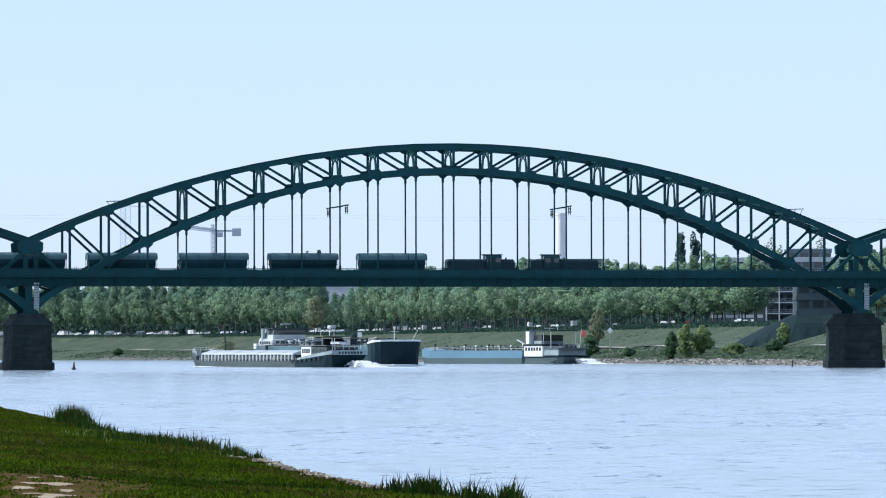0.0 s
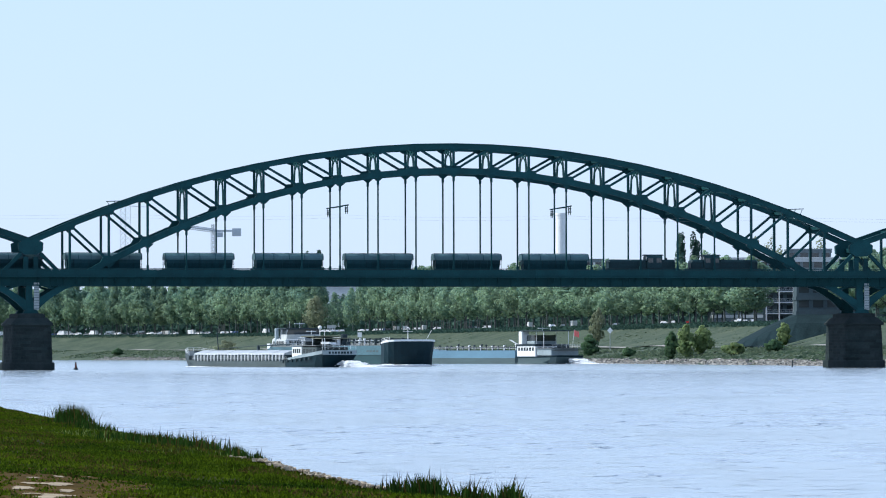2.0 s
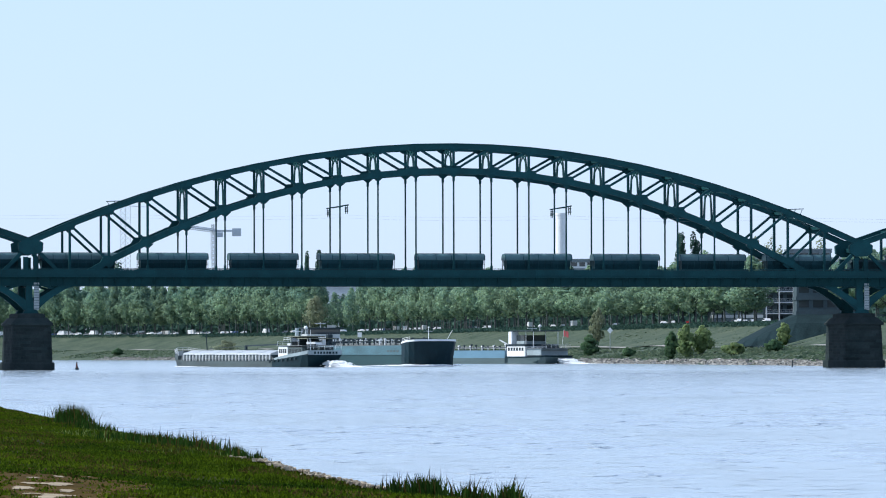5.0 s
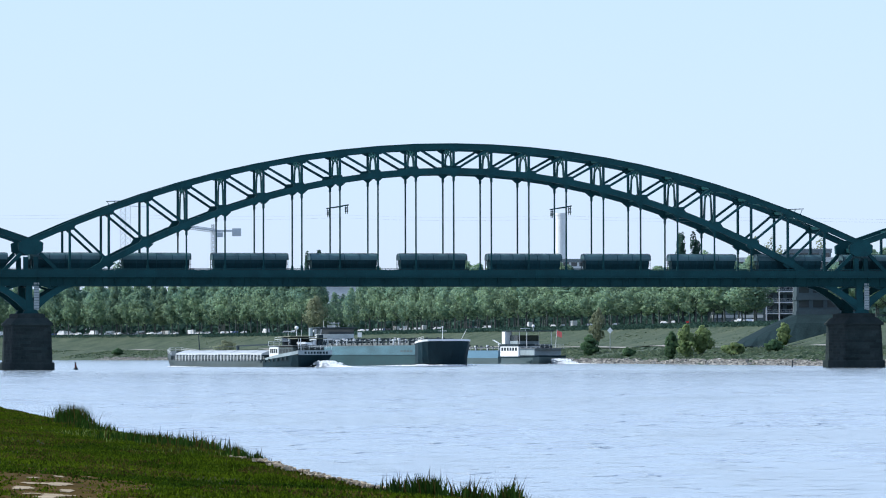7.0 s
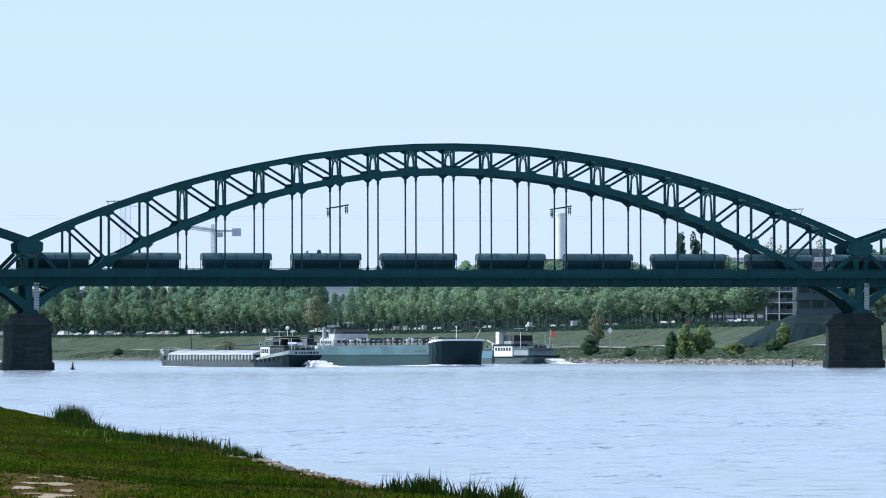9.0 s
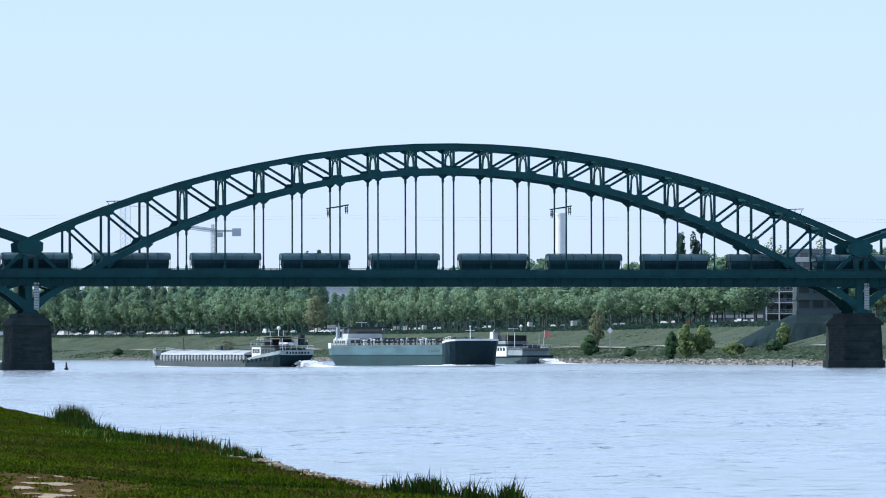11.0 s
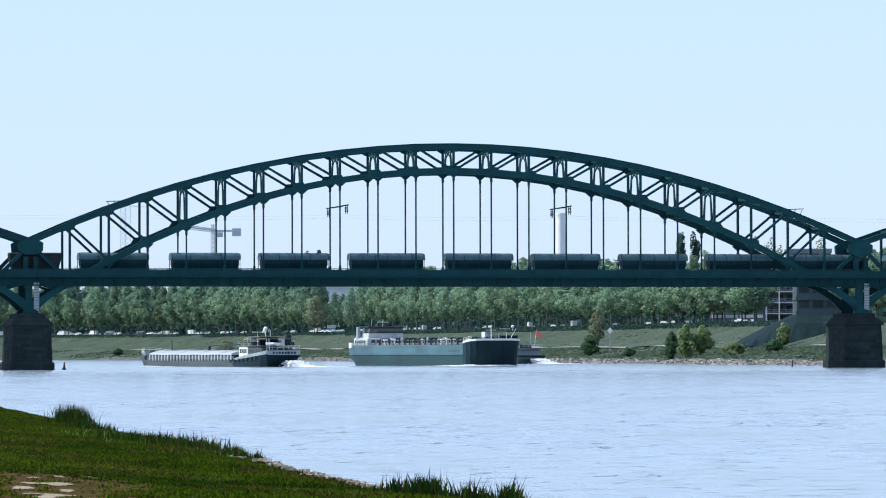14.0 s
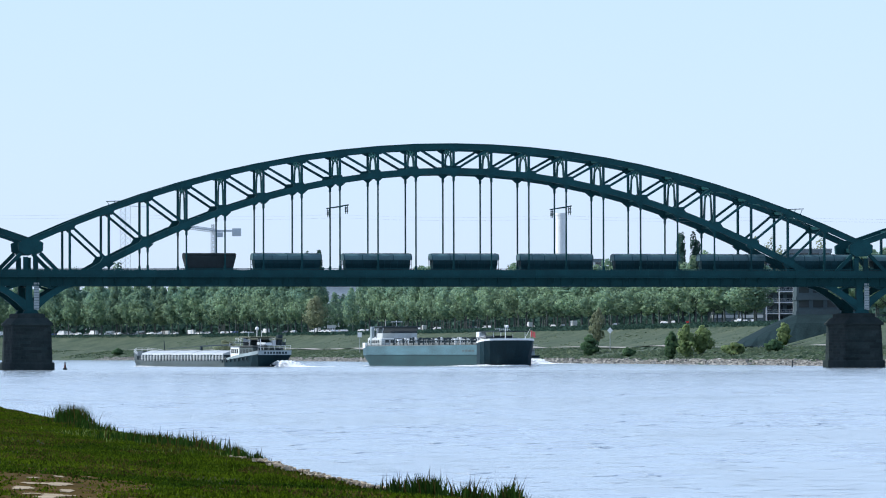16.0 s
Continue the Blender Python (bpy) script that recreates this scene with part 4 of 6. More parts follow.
    part("awning", box(bmesh.new(), -38.6, -33.0, -3.6, 3.6, 6.3, 6.5), M_TARP, s, "olive awning over the aft deck")
    for x in (-38.4, -33.3):
        for y in (-3.4, 3.4):
            part("awning_post", tube(bmesh.new(), (x, y, 4.85), (x, y, 6.32), 0.06), M_WHITE, s)
    bm = tube(bmesh.new(), (-30, 0, 6.9), (-30, 0, 8.5), 0.1)
    bmesh.ops.create_uvsphere(bm, u_segments=12, v_segments=8, radius=0.45, matrix=Matrix.Translation((-30, 0, 8.8)))
    part("radar_dome", bm, M_WHITE, s, "white radar dome on a short mast")
    part("antenna", tube(bmesh.new(), (-27.3, -2.4, 6.9), (-27.3, -2.4, 8.4), 0.06), M_WHITE, s)
    part("funnel", box(bmesh.new(), -38.2, -37.0, -2.9, -1.7, 4.85, 7.3, bevel=0.1), M_GEAR, s)
    part("dinghy", loft(bmesh.new(), [[(-38.9 + 0.3, y0 * 0.3, 5.0), (-38.3, y0, 5.5), (-37.2, y0, 5.5), (-37.0, y0 * 0.3, 5.0)] for y0 in (-0.1, 3.0)]), M_WHITE, s)
    part("car", loft(bmesh.new(), [[(-35.9, y, 4.86), (-32.4, y, 4.86), (-32.5, y, 5.4), (-33.4, y, 5.9), (-35.2, y, 5.9), (-35.9, y, 5.4)] for y in (-3.2, -1.6)]), M_GEAR, s, "dark car parked on the aft deck")
    part("aft_rail", rail(bmesh.new(), [(-40, -4.1, 3.95), (-40, 4.1, 3.95)], 0.9, 1.2), M_WHITE, s)
    mast = part("foremast", tube(bmesh.new(), (30.6, -2.5, 2.8), (31.0, -2.2, 9.2), 0.16, 0.1), M_GEAR, s, "dark telescopic foremast")
    bm = bmesh.new()
    tube(bm, (36, -1.2, 3.2), (36, 1.2, 3.2), 0.5, n=10)
    part("windlass", bm, M_GEAR, s)
    # clutter of the stern: casings, lockers, davits, tyres and stays
    rng2 = random.Random(31)
    for i in range(9):
        x, y, h = rng2.uniform(-39, -34), rng2.uniform(-3.4, 3.4), rng2.uniform(0.5, 1.3)
        part("locker", box(bmesh.new(), x - 0.5, x + 0.5, y - 0.45, y + 0.45, 4.84, 4.84 + h, bevel=0.06), (M_GEAR, M_WHITE, M_GEAR)[i % 3], s)
    for i in range(7):
        x = -21 - 2.3 * i
        bm = tube(bmesh.new(), (x, 4.82, 1.3 + 0.1 * i), (x, 5.02, 1.3 + 0.1 * i), 0.36, n=10)
        part("tyre_fender", bm, M_GEAR, s)
    part("davit", beam(bmesh.new(), (-39, 3.0, 3.8), (-39.6, 3.4, 6.4), 0.14, 0.14), M_WHITE, s)
    part("lifeboat", loft(bmesh.new(), [[(x, 2.2 - k, 5.6), (x, 2.2 - 0.7 * k, 5.1), (x, 2.2 + 0.7 * k, 5.1), (x, 2.2 + k, 5.6)] for x, k in ((-39.8, 0.2), (-38.8, 0.7), (-36.8, 0.75), (-35.6, 0.3))]), M_WHITE, s, "white lifeboat on the aft deck")
    bm = tube(bmesh.new(), (-28.5, 1.4, 6.9), (-28.5, 1.4, 8.2), 0.06)
    box(bm, -28.6, -28.4, 0.2, 2.6, 7.9, 8.05)
    part("radar_scanner", bm, M_WHITE, s)
    part("bridge_wing", box(bmesh.new(), -31.5, -28.0, -4.6, 4.6, 5.55, 5.7), M_GEAR, s)
    part("wing_rail", rail(bmesh.new(), [(-31.5, -4.5, 5.7), (-28.0, -4.5, 5.7), (-28.0, 4.5, 5.7), (-31.5, 4.5, 5.7)], 0.9, 1.2), M_WHITE, s)
    part("roof_rail", rail(bmesh.new(), [(-26.5, -4.0, 4.85), (-23.4, -4.0, 4.85), (-23.4, 4.0, 4.85)], 0.9, 1.2), M_WHITE, s)
    part("mast_stay", tube(bmesh.new(), (-30, 0, 8.4), (-20, 0, 3.8), 0.04), M_GEAR, s)
    return s, mast


def motor_tanker():
    s = thing("motor_tanker", "light blue river tanker with white deckhouse and dark bridge roof", "ship", "ships on the river")
    low = [(-40, -37.5, 4.4, 2.8, 1.9, -1.3), (-38, -35, 5.0, 4.2, 1.75, -1.3), (-28, -27, 5.2, 5.2, 1.6, -1.3), (30, 30, 5.2, 5.2, 1.6, -1.3), (36, 35, 4.0, 3.2, 1.9, -1.3), (40, 37.6, 0.6, 0.3, 2.3, -1.3)]
    part("hull_lower", hull(low), M_HULL_RUST, s, "brown grey lower hull")
    aft = [(-40.05, -37.6, 4.45, 2.9, 2.3, -1.2), (-38, -35.2, 5.06, 4.3, 2.1, -1.2), (-20, -20, 5.25, 5.25, 1.9, -1.2)]
    part("stern_hull", hull(aft), M_HULL_BLACK, s, "dark blue black stern hull")
    up = [(-20, -20, 5.24, 5.22, 3.7, 1.61), (30, 30, 5.24, 5.22, 3.7, 1.61), (36, 36, 4.05, 4.0, 4.0, 1.91), (40.2, 40, 0.6, 0.6, 4.4, 2.3)]
    part("hull_upper", hull(up), M_HULL_SKY, s, "light blue upper hull")
    part("deck", box(bmesh.new(), -38, 34, -4.0, 4.0, 3.5, 3.75), M_DECK, s)
    rng = random.Random(8)
    for k in range(24):
        x = -18 + 2.1 * k
        y = (-4.2, -2.0, 3.0)[k % 3]
        h = rng.uniform(0.6, 1.3)
        bm = tube(bmesh.new(), (x, y, 3.7), (x, y, 3.9 + h), 0.2)
        tube(bm, (x, y, 3.9 + h), (x, y, 4.3 + h), 0.4, 0.3)
        part("vent", bm, M_GEAR if k % 3 else M_WHITE, s)
    for y in (-2.6, -1.0, 1.4):
        part("deck_pipe", tube(bmesh.new(), (-18, y, 4.5), (31, y, 4.5), 0.14), M_GEAR, s)
    for y in (-5.0, 5.0):
        part("deck_rail", rail(bmesh.new(), [(-20, y, 3.7), (30, y, 3.7)], 0.95, 3.0), M_PIPE_LIGHT, s)
    acc = part("deckhouse", box(bmesh.new(), -30, -20.5, -4.9, 4.9, 1.9, 4.9, bevel=0.15), M_WHITE, s, "white deckhouse")
    part("upper_deck", box(bmesh.new(), -30.2, -20.3, -5.0, 5.0, 4.9, 5.4), M_GEAR, s)
    for y in (-4.92, 4.92):
        window_row(acc, -29.5, -21, y, 3.6, 4.5, 6)
    window_row(acc, -4.4, 4.4, -30.03, 3.6, 4.5, 5, "y")
    part("aft_house", box(bmesh.new(), -37.5, -30.05, -4.4, 4.4, 2.2, 4.2, bevel=0.15), M_BULWARK, s)
    part("aft_deck", box(bmesh.new(), -38.5, -29.9, -4.8, 4.8, 4.2, 4.35), M_DECK, s)
    part("aft_rail", rail(bmesh.new(), [(-38.3, 4.6, 4.35), (-38.3, -4.6, 4.35), (-30, -4.6, 4.35)], 1.0, 1.5), M_PIPE_LIGHT, s)
    part("car", loft(bmesh.new(), [[(-36, y, 4.36), (-32.2, y, 4.36), (-32.3, y, 4.9), (-33.3, y, 5.4), (-35.3, y, 5.4), (-36, y, 4.9)] for y in (-2.4, -0.7)]), M_GEAR, s)
    wh = part("wheelhouse", box(bmesh.new(), -27.6, -23.2, -3.6, 3.6, 5.4, 6.3, bevel=0.1), M_BULWARK, s, "pale grey wheelhouse")
    part("glazing", box(bmesh.new(), -27.4, -23.4, -3.4, 3.4, 6.3, 7.9), M_DARKGLASS, wh)
    part("wheelhouse_roof", box(bmesh.new(), -33.5, -21.8, -4.6, 4.6, 8.9, 9.2, bevel=0.06), M_GEAR, s, "long dark bridge roof")
    part("stair_tower", box(bmesh.new(), -23.1, -21.4, 2.6, 4.9, 5.4, 8.88, bevel=0.08), M_WHITE, s)
    for x, y in ((-33, -4), (-33, 4), (-27.9, -3.2), (-27.9, 3.2)):
        part("roof_post", tube(bmesh.new(), (x, y, 4.3), (x, y, 8.95), 0.08), M_WHITE, s)
    bm = tube(bmesh.new(), (-30, 0, 9.1), (-30, 0, 10.2), 0.08)
    bmesh.ops.create_uvsphere(bm, u_segments=10, v_segments=6, radius=0.45, matrix=Matrix.Translation((-30, 0, 10.4)))
    part("radar_dome", bm, M_WHITE, s)
    bm = tube(bmesh.new(), (-26, 0, 9.1), (-26, 0, 9.9), 0.07)
    box(bm, -26.15, -25.85, -1.5, 1.5, 9.7, 9.85)
    part("radar_scanner", bm, M_WHITE, s)
    part("flagstaff", tube(bmesh.new(), (-36.5, -3.0, 4.3), (-37.6, -3.0, 9.4), 0.05), M_WHITE, s)
    bm = bmesh.new()
    for i in range(5):
        box(bm, -37.5 - 0.5 * (i + 1), -37.5 - 0.5 * i, -3.02 + 0.12 * math.sin(i * 1.7), -2.98 + 0.12 * math.sin(i * 1.7), 7.6 - 0.1 * i, 9.2 - 0.12 * i)
    part("flag", bm, M_RED, s, "red ensign at the stern")
    part("gangway", beam(bmesh.new(), (-20, 2, 4.2), (-14, 3, 6.6), 0.6, 0.15), M_PIPE_LIGHT, s)
    return s


def foam_mesh(seed, lx, ly, h, count):
    """Churned white water: a dense spread of small flat rounded lumps."""
    rng = np.random.RandomState(seed)
    bm = bmesh.new()
    bmesh.ops.create_icosphere(bm, subdivisions=1, radius=1.0)
    ball = np.array([v.co[:] for v in bm.verts])
    tris = np.array([[v.index for v in f.verts] for f in bm.faces])
    bm.free()
    count *= 4
    u = rng.uniform(0, 1, count) ** 1.3
    r = rng.uniform(0.07, 0.22, count) * (1.15 - 0.6 * u)
    hump = np.exp(-((u - 0.1) / 0.16) ** 2) + 0.12 * (1 - u)
    at = np.stack([-lx * u, rng.normal(0, 1, count) * ly * (0.25 + 0.35 * u), h * 0.6 * hump * rng.uniform(0, 1, count) - 0.06], 1)
    size = np.stack([r * rng.uniform(1.2, 3.2, count), r * rng.uniform(0.8, 1.6, count), np.maximum(0.06, r * 0.7 * (1.1 - u))], 1)
    verts = (ball[None] * size[:, None] + at[:, None]).reshape(-1, 3)
    faces = (tris[None] + (np.arange(count) * len(ball))[:, None, None]).reshape(-1, 3)
    return verts.tolist(), faces.tolist()


def wake(seed, lx, ly, h, count, label):
    v, f = foam_mesh(seed, lx, ly, h, count)
    ob = mesh_object("wake_foam", v, f, M_FOAM, smooth=True)
    return tagged(ob, label, "wake", "wakes behind the ships", "stuff")


SHIP_A = tanker()
SHIP_B, MAST_B = cargo_barge()
SHIP_C = motor_tanker()
ROWS_A = [(0, (-27.63, 1281.36, 289.9)), (8, (-13.24, 1238.56, 288.66)), (16, (0.35, 1195.74, 287.43))]
ROWS_B = [(0, (-38.83, 1148.73, 117.0)), (8, (-47.43, 1174.1, 116.04)), (16, (-56.21, 1199.17, 115.84))]
ROWS_C = [(0, (15.85, 1410.07, 120.88)), (8, (8.43, 1426.86, 121.38)), (16, (2.12, 1443.66, 121.83))]
WAKES = [(wake(1, 30, 3.0, 2.2, 1000, "white churned wake behind the cargo barge"), ROWS_B, -39.0, -2.0),
         (wake(2, 24, 3.0, 2.2, 800, "white churned wake behind the blue tanker"), ROWS_C, -38.5, -2.0),
         (wake(3, 14, 2.6, 0.6, 320, "thin white bow wave of the large tanker"), ROWS_A, 49.5, -5.8),
         (wake(5, 70, 1.8, 0.3, 420, "thin white foam along the large tanker"), ROWS_A, 46.0, -6.8),
         (wake(4, 24, 3.4, 0.6, 320, "low foam behind the large tanker"), ROWS_A, -46, 0),
         (wake(6, 3.0, 9.0, 0.5, 260, "white foam pushed by the blunt bow"), ROWS_A, 50.2, 0),
         (wake(7, 46, 1.5, 0.1, 90, "thin white foam along the cargo barge"), ROWS_B, 30, 5.4)]


def ship_pose(p):
    return pose(p[0], p[1], 0, 0, 0, p[2])


def move_ships():
    for ob, rows in ((SHIP_A, ROWS_A), (SHIP_B, ROWS_B), (SHIP_C, ROWS_C)):
        walk(ob, [(t, ship_pose(p)) for t, p in rows])
    walk(MAST_B, [(0, pose(0, 0, 0)), (4, pose(0, 0, -0.5)), (9, pose(0, 0, -1.9)), (16, pose(0, 0, -3.0))])
    for ob, rows, dx, dy in WAKES:
        walk(ob, [(t, ship_pose(p) @ Matrix.Translation((dx, dy, 0))) for t, p in rows])
# ---------------------------------------------------------------- far bank: trees, cars, buildings
def leaf_mat(name, col, second, trans=0.3, island=0.13):
    m = mat(name, col, 0.75, 0.0, 0.35, 0.25, 0.0, second=second, island=island, obrand=0.14, spec=0.05)
    n, l = m.node_tree.nodes, m.node_tree.links
    b = n["Principled BSDF"]
    tr = n.new("ShaderNodeBsdfTranslucent")
    src = b.inputs["Base Color"].links[0].from_socket
    l.new(src, tr.inputs["Color"])
    mx = n.new("ShaderNodeMixShader")
    mx.inputs[0].default_value = trans
    l.new(b.outputs[0], mx.inputs[1])
    l.new(tr.outputs[0], mx.inputs[2])
    l.new(mx.outputs[0], n["Material Output"].inputs[0])
    return m


# haze, bluish shade and yellowish sunlight are mixed into these two leaf tones
M_LEAF = leaf_mat("hazy_plane_tree_leaves", (0.16, 0.34, 0.31), (0.40, 0.52, 0.29), 0.6)
# besides poplars, this dark tone colours in the shade around the avenue
M_LEAF_DARK = leaf_mat("dark_poplar_and_shade_leaves", (0.045, 0.10, 0.09), (0.075, 0.14, 0.105))
M_LEAF_YELLOW = leaf_mat("young_willow_leaves", (0.19, 0.31, 0.14), (0.33, 0.41, 0.19), 0.65)
M_LEAF_ORANGE = leaf_mat("copper_leaves", (0.24, 0.31, 0.20), (0.38, 0.41, 0.27), 0.6)
M_LEAF_GREEN = leaf_mat("shrub_leaves", (0.08, 0.18, 0.10), (0.15, 0.24, 0.12), 0.6)
M_BARK = mat("grey_brown_bark", (0.055, 0.07, 0.07), 0.9, 0.0, 0.35, 2.0, 0.02)


def crown_mesh(seed, base, top, radius, count, size, shape="oval"):
    """Leaf clumps on a lumpy crown with gaps, each a small bent blade pair."""
    rng = np.random.RandomState(seed)
    lumps = []
    nl = 16 if shape != "column" else 12
    for i in range(nl):
        f = (i + 0.5) / nl
        zc = base + (top - base) * (0.1 + 0.82 * f)
        wide = radius * (math.sin(math.pi * (0.13 + 0.8 * f ** 0.85)) ** 0.75 if shape != "column" else 0.65 + 0.35 * math.sin(math.pi * f))
        a = rng.uniform(0, 6.28)
        off = wide * rng.uniform(0.25, 0.55)
        lumps.append((off * math.cos(a), off * math.sin(a), zc, wide * rng.uniform(0.5, 0.72), (top - base) * rng.uniform(0.09, 0.15)))
    verts, faces, facing = [], [], []
    mid = np.array((0.0, 0.0, base + 0.45 * (top - base)))
    for _ in range(count):
        lx, ly, lz, lr, lh = lumps[rng.randint(nl)]
        d = rng.normal(size=3)
        d /= np.linalg.norm(d)
        r = rng.uniform(0.72, 1.08)
        c = np.array((lx + d[0] * lr * r, ly + d[1] * lr * r, lz + d[2] * lh * r))
        a = np.cross(d, rng.normal(size=3))
        a /= np.linalg.norm(a)
        b = np.cross(d, a) + d * rng.uniform(-0.5, 0.5)
        s = size * rng.uniform(0.55, 1.2)
        k = len(verts)
        verts += [tuple(c - a * s), tuple(c - b * s * 0.7 + d * s * 0.25), tuple(c + a * s), tuple(c + b * s * 0.7 + d * s * 0.25)]
        faces += [(k, k + 1, k + 2), (k, k + 2, k + 3)]
        out = (c - mid) / np.array((radius, radius, 0.5 * (top - base)))
        out = 0.75 * d + 0.6 * out + 0.25 * rng.normal(size=3)
        facing += [tuple(out / np.linalg.norm(out))] * 4
    return verts, faces, facing


def tree(name, seed, height, clear, radius, leaf, label, count=2300, size=0.5, shape="oval", category="tree", group=""):
    t = thing(name, label, category, group)
    rng = random.Random(seed)
    bm = bmesh.new()
    tr = height * 0.010 + 0.05
    top = clear + (height - clear) * 0.55
    x, y, z, r = 0.0, 0.0, -0.4, tr
    while z < top:
        nx, ny, nz = x + rng.uniform(-0.15, 0.15), y + rng.uniform(-0.15, 0.15), z + max(0.6, height / 9)
        tube(bm, (x, y, z), (nx, ny, nz), r, r * 0.82, 7)
        if nz > clear * 0.8:
            for _ in range(2):
                a = rng.uniform(0, 6.28)
                ln = radius * rng.uniform(0.5, 0.85)
                tube(bm, (nx, ny, nz), (nx + ln * math.cos(a), ny + ln * math.sin(a), nz + ln * 0.8), r * 0.45, r * 0.15, 5)
        x, y, z, r = nx, ny, nz, r * 0.82
    part("trunk", bm, M_BARK, t)
    v, f, facing = crown_mesh(seed, clear, height, radius, count, size, shape)
    crown = mesh_object("crown", v, f, leaf, t, smooth=True)
    crown.data.normals_split_custom_set_from_vertices(facing)
    return t


def avenue():
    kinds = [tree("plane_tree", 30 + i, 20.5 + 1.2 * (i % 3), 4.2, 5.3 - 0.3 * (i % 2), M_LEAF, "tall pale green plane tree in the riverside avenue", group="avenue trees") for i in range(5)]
    rng = random.Random(77)
    first = set()
    for d, phase in ((69.5, 0.0), (94.0, 4.0)):
        y = 1262.0 + phase
        while y < 2655:
            sl = math.sqrt(1 + slope_of(FAR_SHORE, y) ** 2)
            gap = -0.0242 < far_x(y, d) / y < -0.0152 or 0.0632 < far_x(y, d) / y < 0.0785
            if not gap and rng.random() > 0.03 and not (d == 69.5 and y < 1330):
                k = rng.randrange(5)
                yy, dd = y + rng.uniform(-1, 1), d + rng.uniform(-1, 1)
                x = far_x(yy, dd)
                sc = rng.uniform(0.9, 1.1) * (1.0 + 0.2 * min(1, max(0, (y - 1700) / 500)))
                broad = 1.0 + 0.38 * min(1, max(0, (2000 - y) / 400))
                m = pose(x, yy, far_z(x, yy, dd) - 0.1, 0, 0, rng.uniform(0, 360))
                if k not in first:
                    first.add(k)
                    kinds[k].scale = (1, 1, 1)
                    kinds[k].matrix_basis = m
                else:
                    ob = copy_thing(kinds[k], m)
                    ob.scale = (sc * broad, sc * broad, sc * (1.0 if y > 1800 else 0.93))
            y += (9.0 if y > 1900 else 11.5) / sl


avenue()


def plant(ob, x, y, d=None):
    d = (x - lerp_table(FAR_SHORE, y)) / math.sqrt(1 + slope_of(FAR_SHORE, y) ** 2)
    ob.matrix_basis = pose(x, y, far_z(x, y, d) - 0.15, 0, 0, (x * 37 + y * 11) % 360)
    return ob


plant(tree("poplar", 1, 31.5, 3, 2.5, M_LEAF_DARK, "tall narrow dark poplar behind the avenue", 2400, 0.5, "column", group="poplars"), 79.5, 1682)
plant(tree("poplar", 2, 31, 3, 2.3, M_LEAF_DARK, "tall narrow dark poplar beside another poplar", 2200, 0.5, "column", group="poplars"), 83.7, 1684)
plant(tree("evergreen_tree", 3, 41, 4, 2.9, M_LEAF_DARK, "dark evergreen tree rising over the avenue", 2600, 0.6, "column"), -58.7, 2420)
plant(tree("evergreen_tree", 4, 40, 4, 1.9, M_LEAF_DARK, "slim dark evergreen tree rising over the avenue", 1800, 0.6, "column"), -64.3, 2410)
plant(tree("evergreen_tree", 5, 37, 4, 4.5, M_LEAF_DARK, "rounded dark tree behind the far bank", 900, 0.9), -167, 2600)
plant(tree("garden_tree", 6, 30, 5, 5.0, M_LEAF_ORANGE, "bare brownish tree beside the long building", 500, 0.5), 104.5, 1690)
plant(tree("garden_tree", 7, 27, 5, 4.5, M_LEAF_ORANGE, "thin brownish tree beside the long building", 450, 0.5), 112, 1690)
plant(tree("garden_tree", 14, 24, 5, 6.5, M_LEAF, "broad pale green tree above the embankment", 1200, 0.7), 86.0, 1640)
plant(tree("copper_tree", 8, 12.5, 2.0, 2.6, M_LEAF_ORANGE, "copper leaved young tree on the bank", 1500, 0.45), 47.4, 1556)
plant(tree("copper_tree", 15, 17.5, 3.0, 6.6, M_LEAF_ORANGE, "low copper tree before the avenue gap", 2200, 0.5), -56.6, 2240)
for i, (x, y, h) in enumerate(((-55.5, 2400, 20.0), (-48.0, 2420, 19.0), (-52.0, 2440, 20.5), (-43.5, 2405, 20.5))):
    plant(tree("garden_tree", 40 + i, h, 2.5, 4.6, M_LEAF, "pale green tree at the end of the avenue gap", 1300, 0.55), x, y)
for i, (x, y, h, rad) in enumerate(((-172.5, 2670, 40.5, 5.0), (-196, 2690, 38, 7.0), (-210, 2685, 38.5, 7.0), (28.0, 2150, 27.5, 4.0), (66.0, 2050, 26.5, 4.5), (73.5, 2050, 27.5, 3.5), (117, 1800, 32, 5.5), (134, 1800, 31.5, 6.0))):
    plant(tree("distant_tree", 60 + i, h, 6, rad, M_LEAF_ORANGE if i > 2 else M_LEAF, "thin bare topped tree behind the avenue" if i > 2 else "rounded pale tree far behind the bend", 600 if i > 2 else 900, 0.5), x, y)
plant(tree("garden_tree", 16, 20, 3.0, 5.6, M_LEAF, "single pale green tree in the avenue gap", 1500, 0.5), -39.6, 2225)
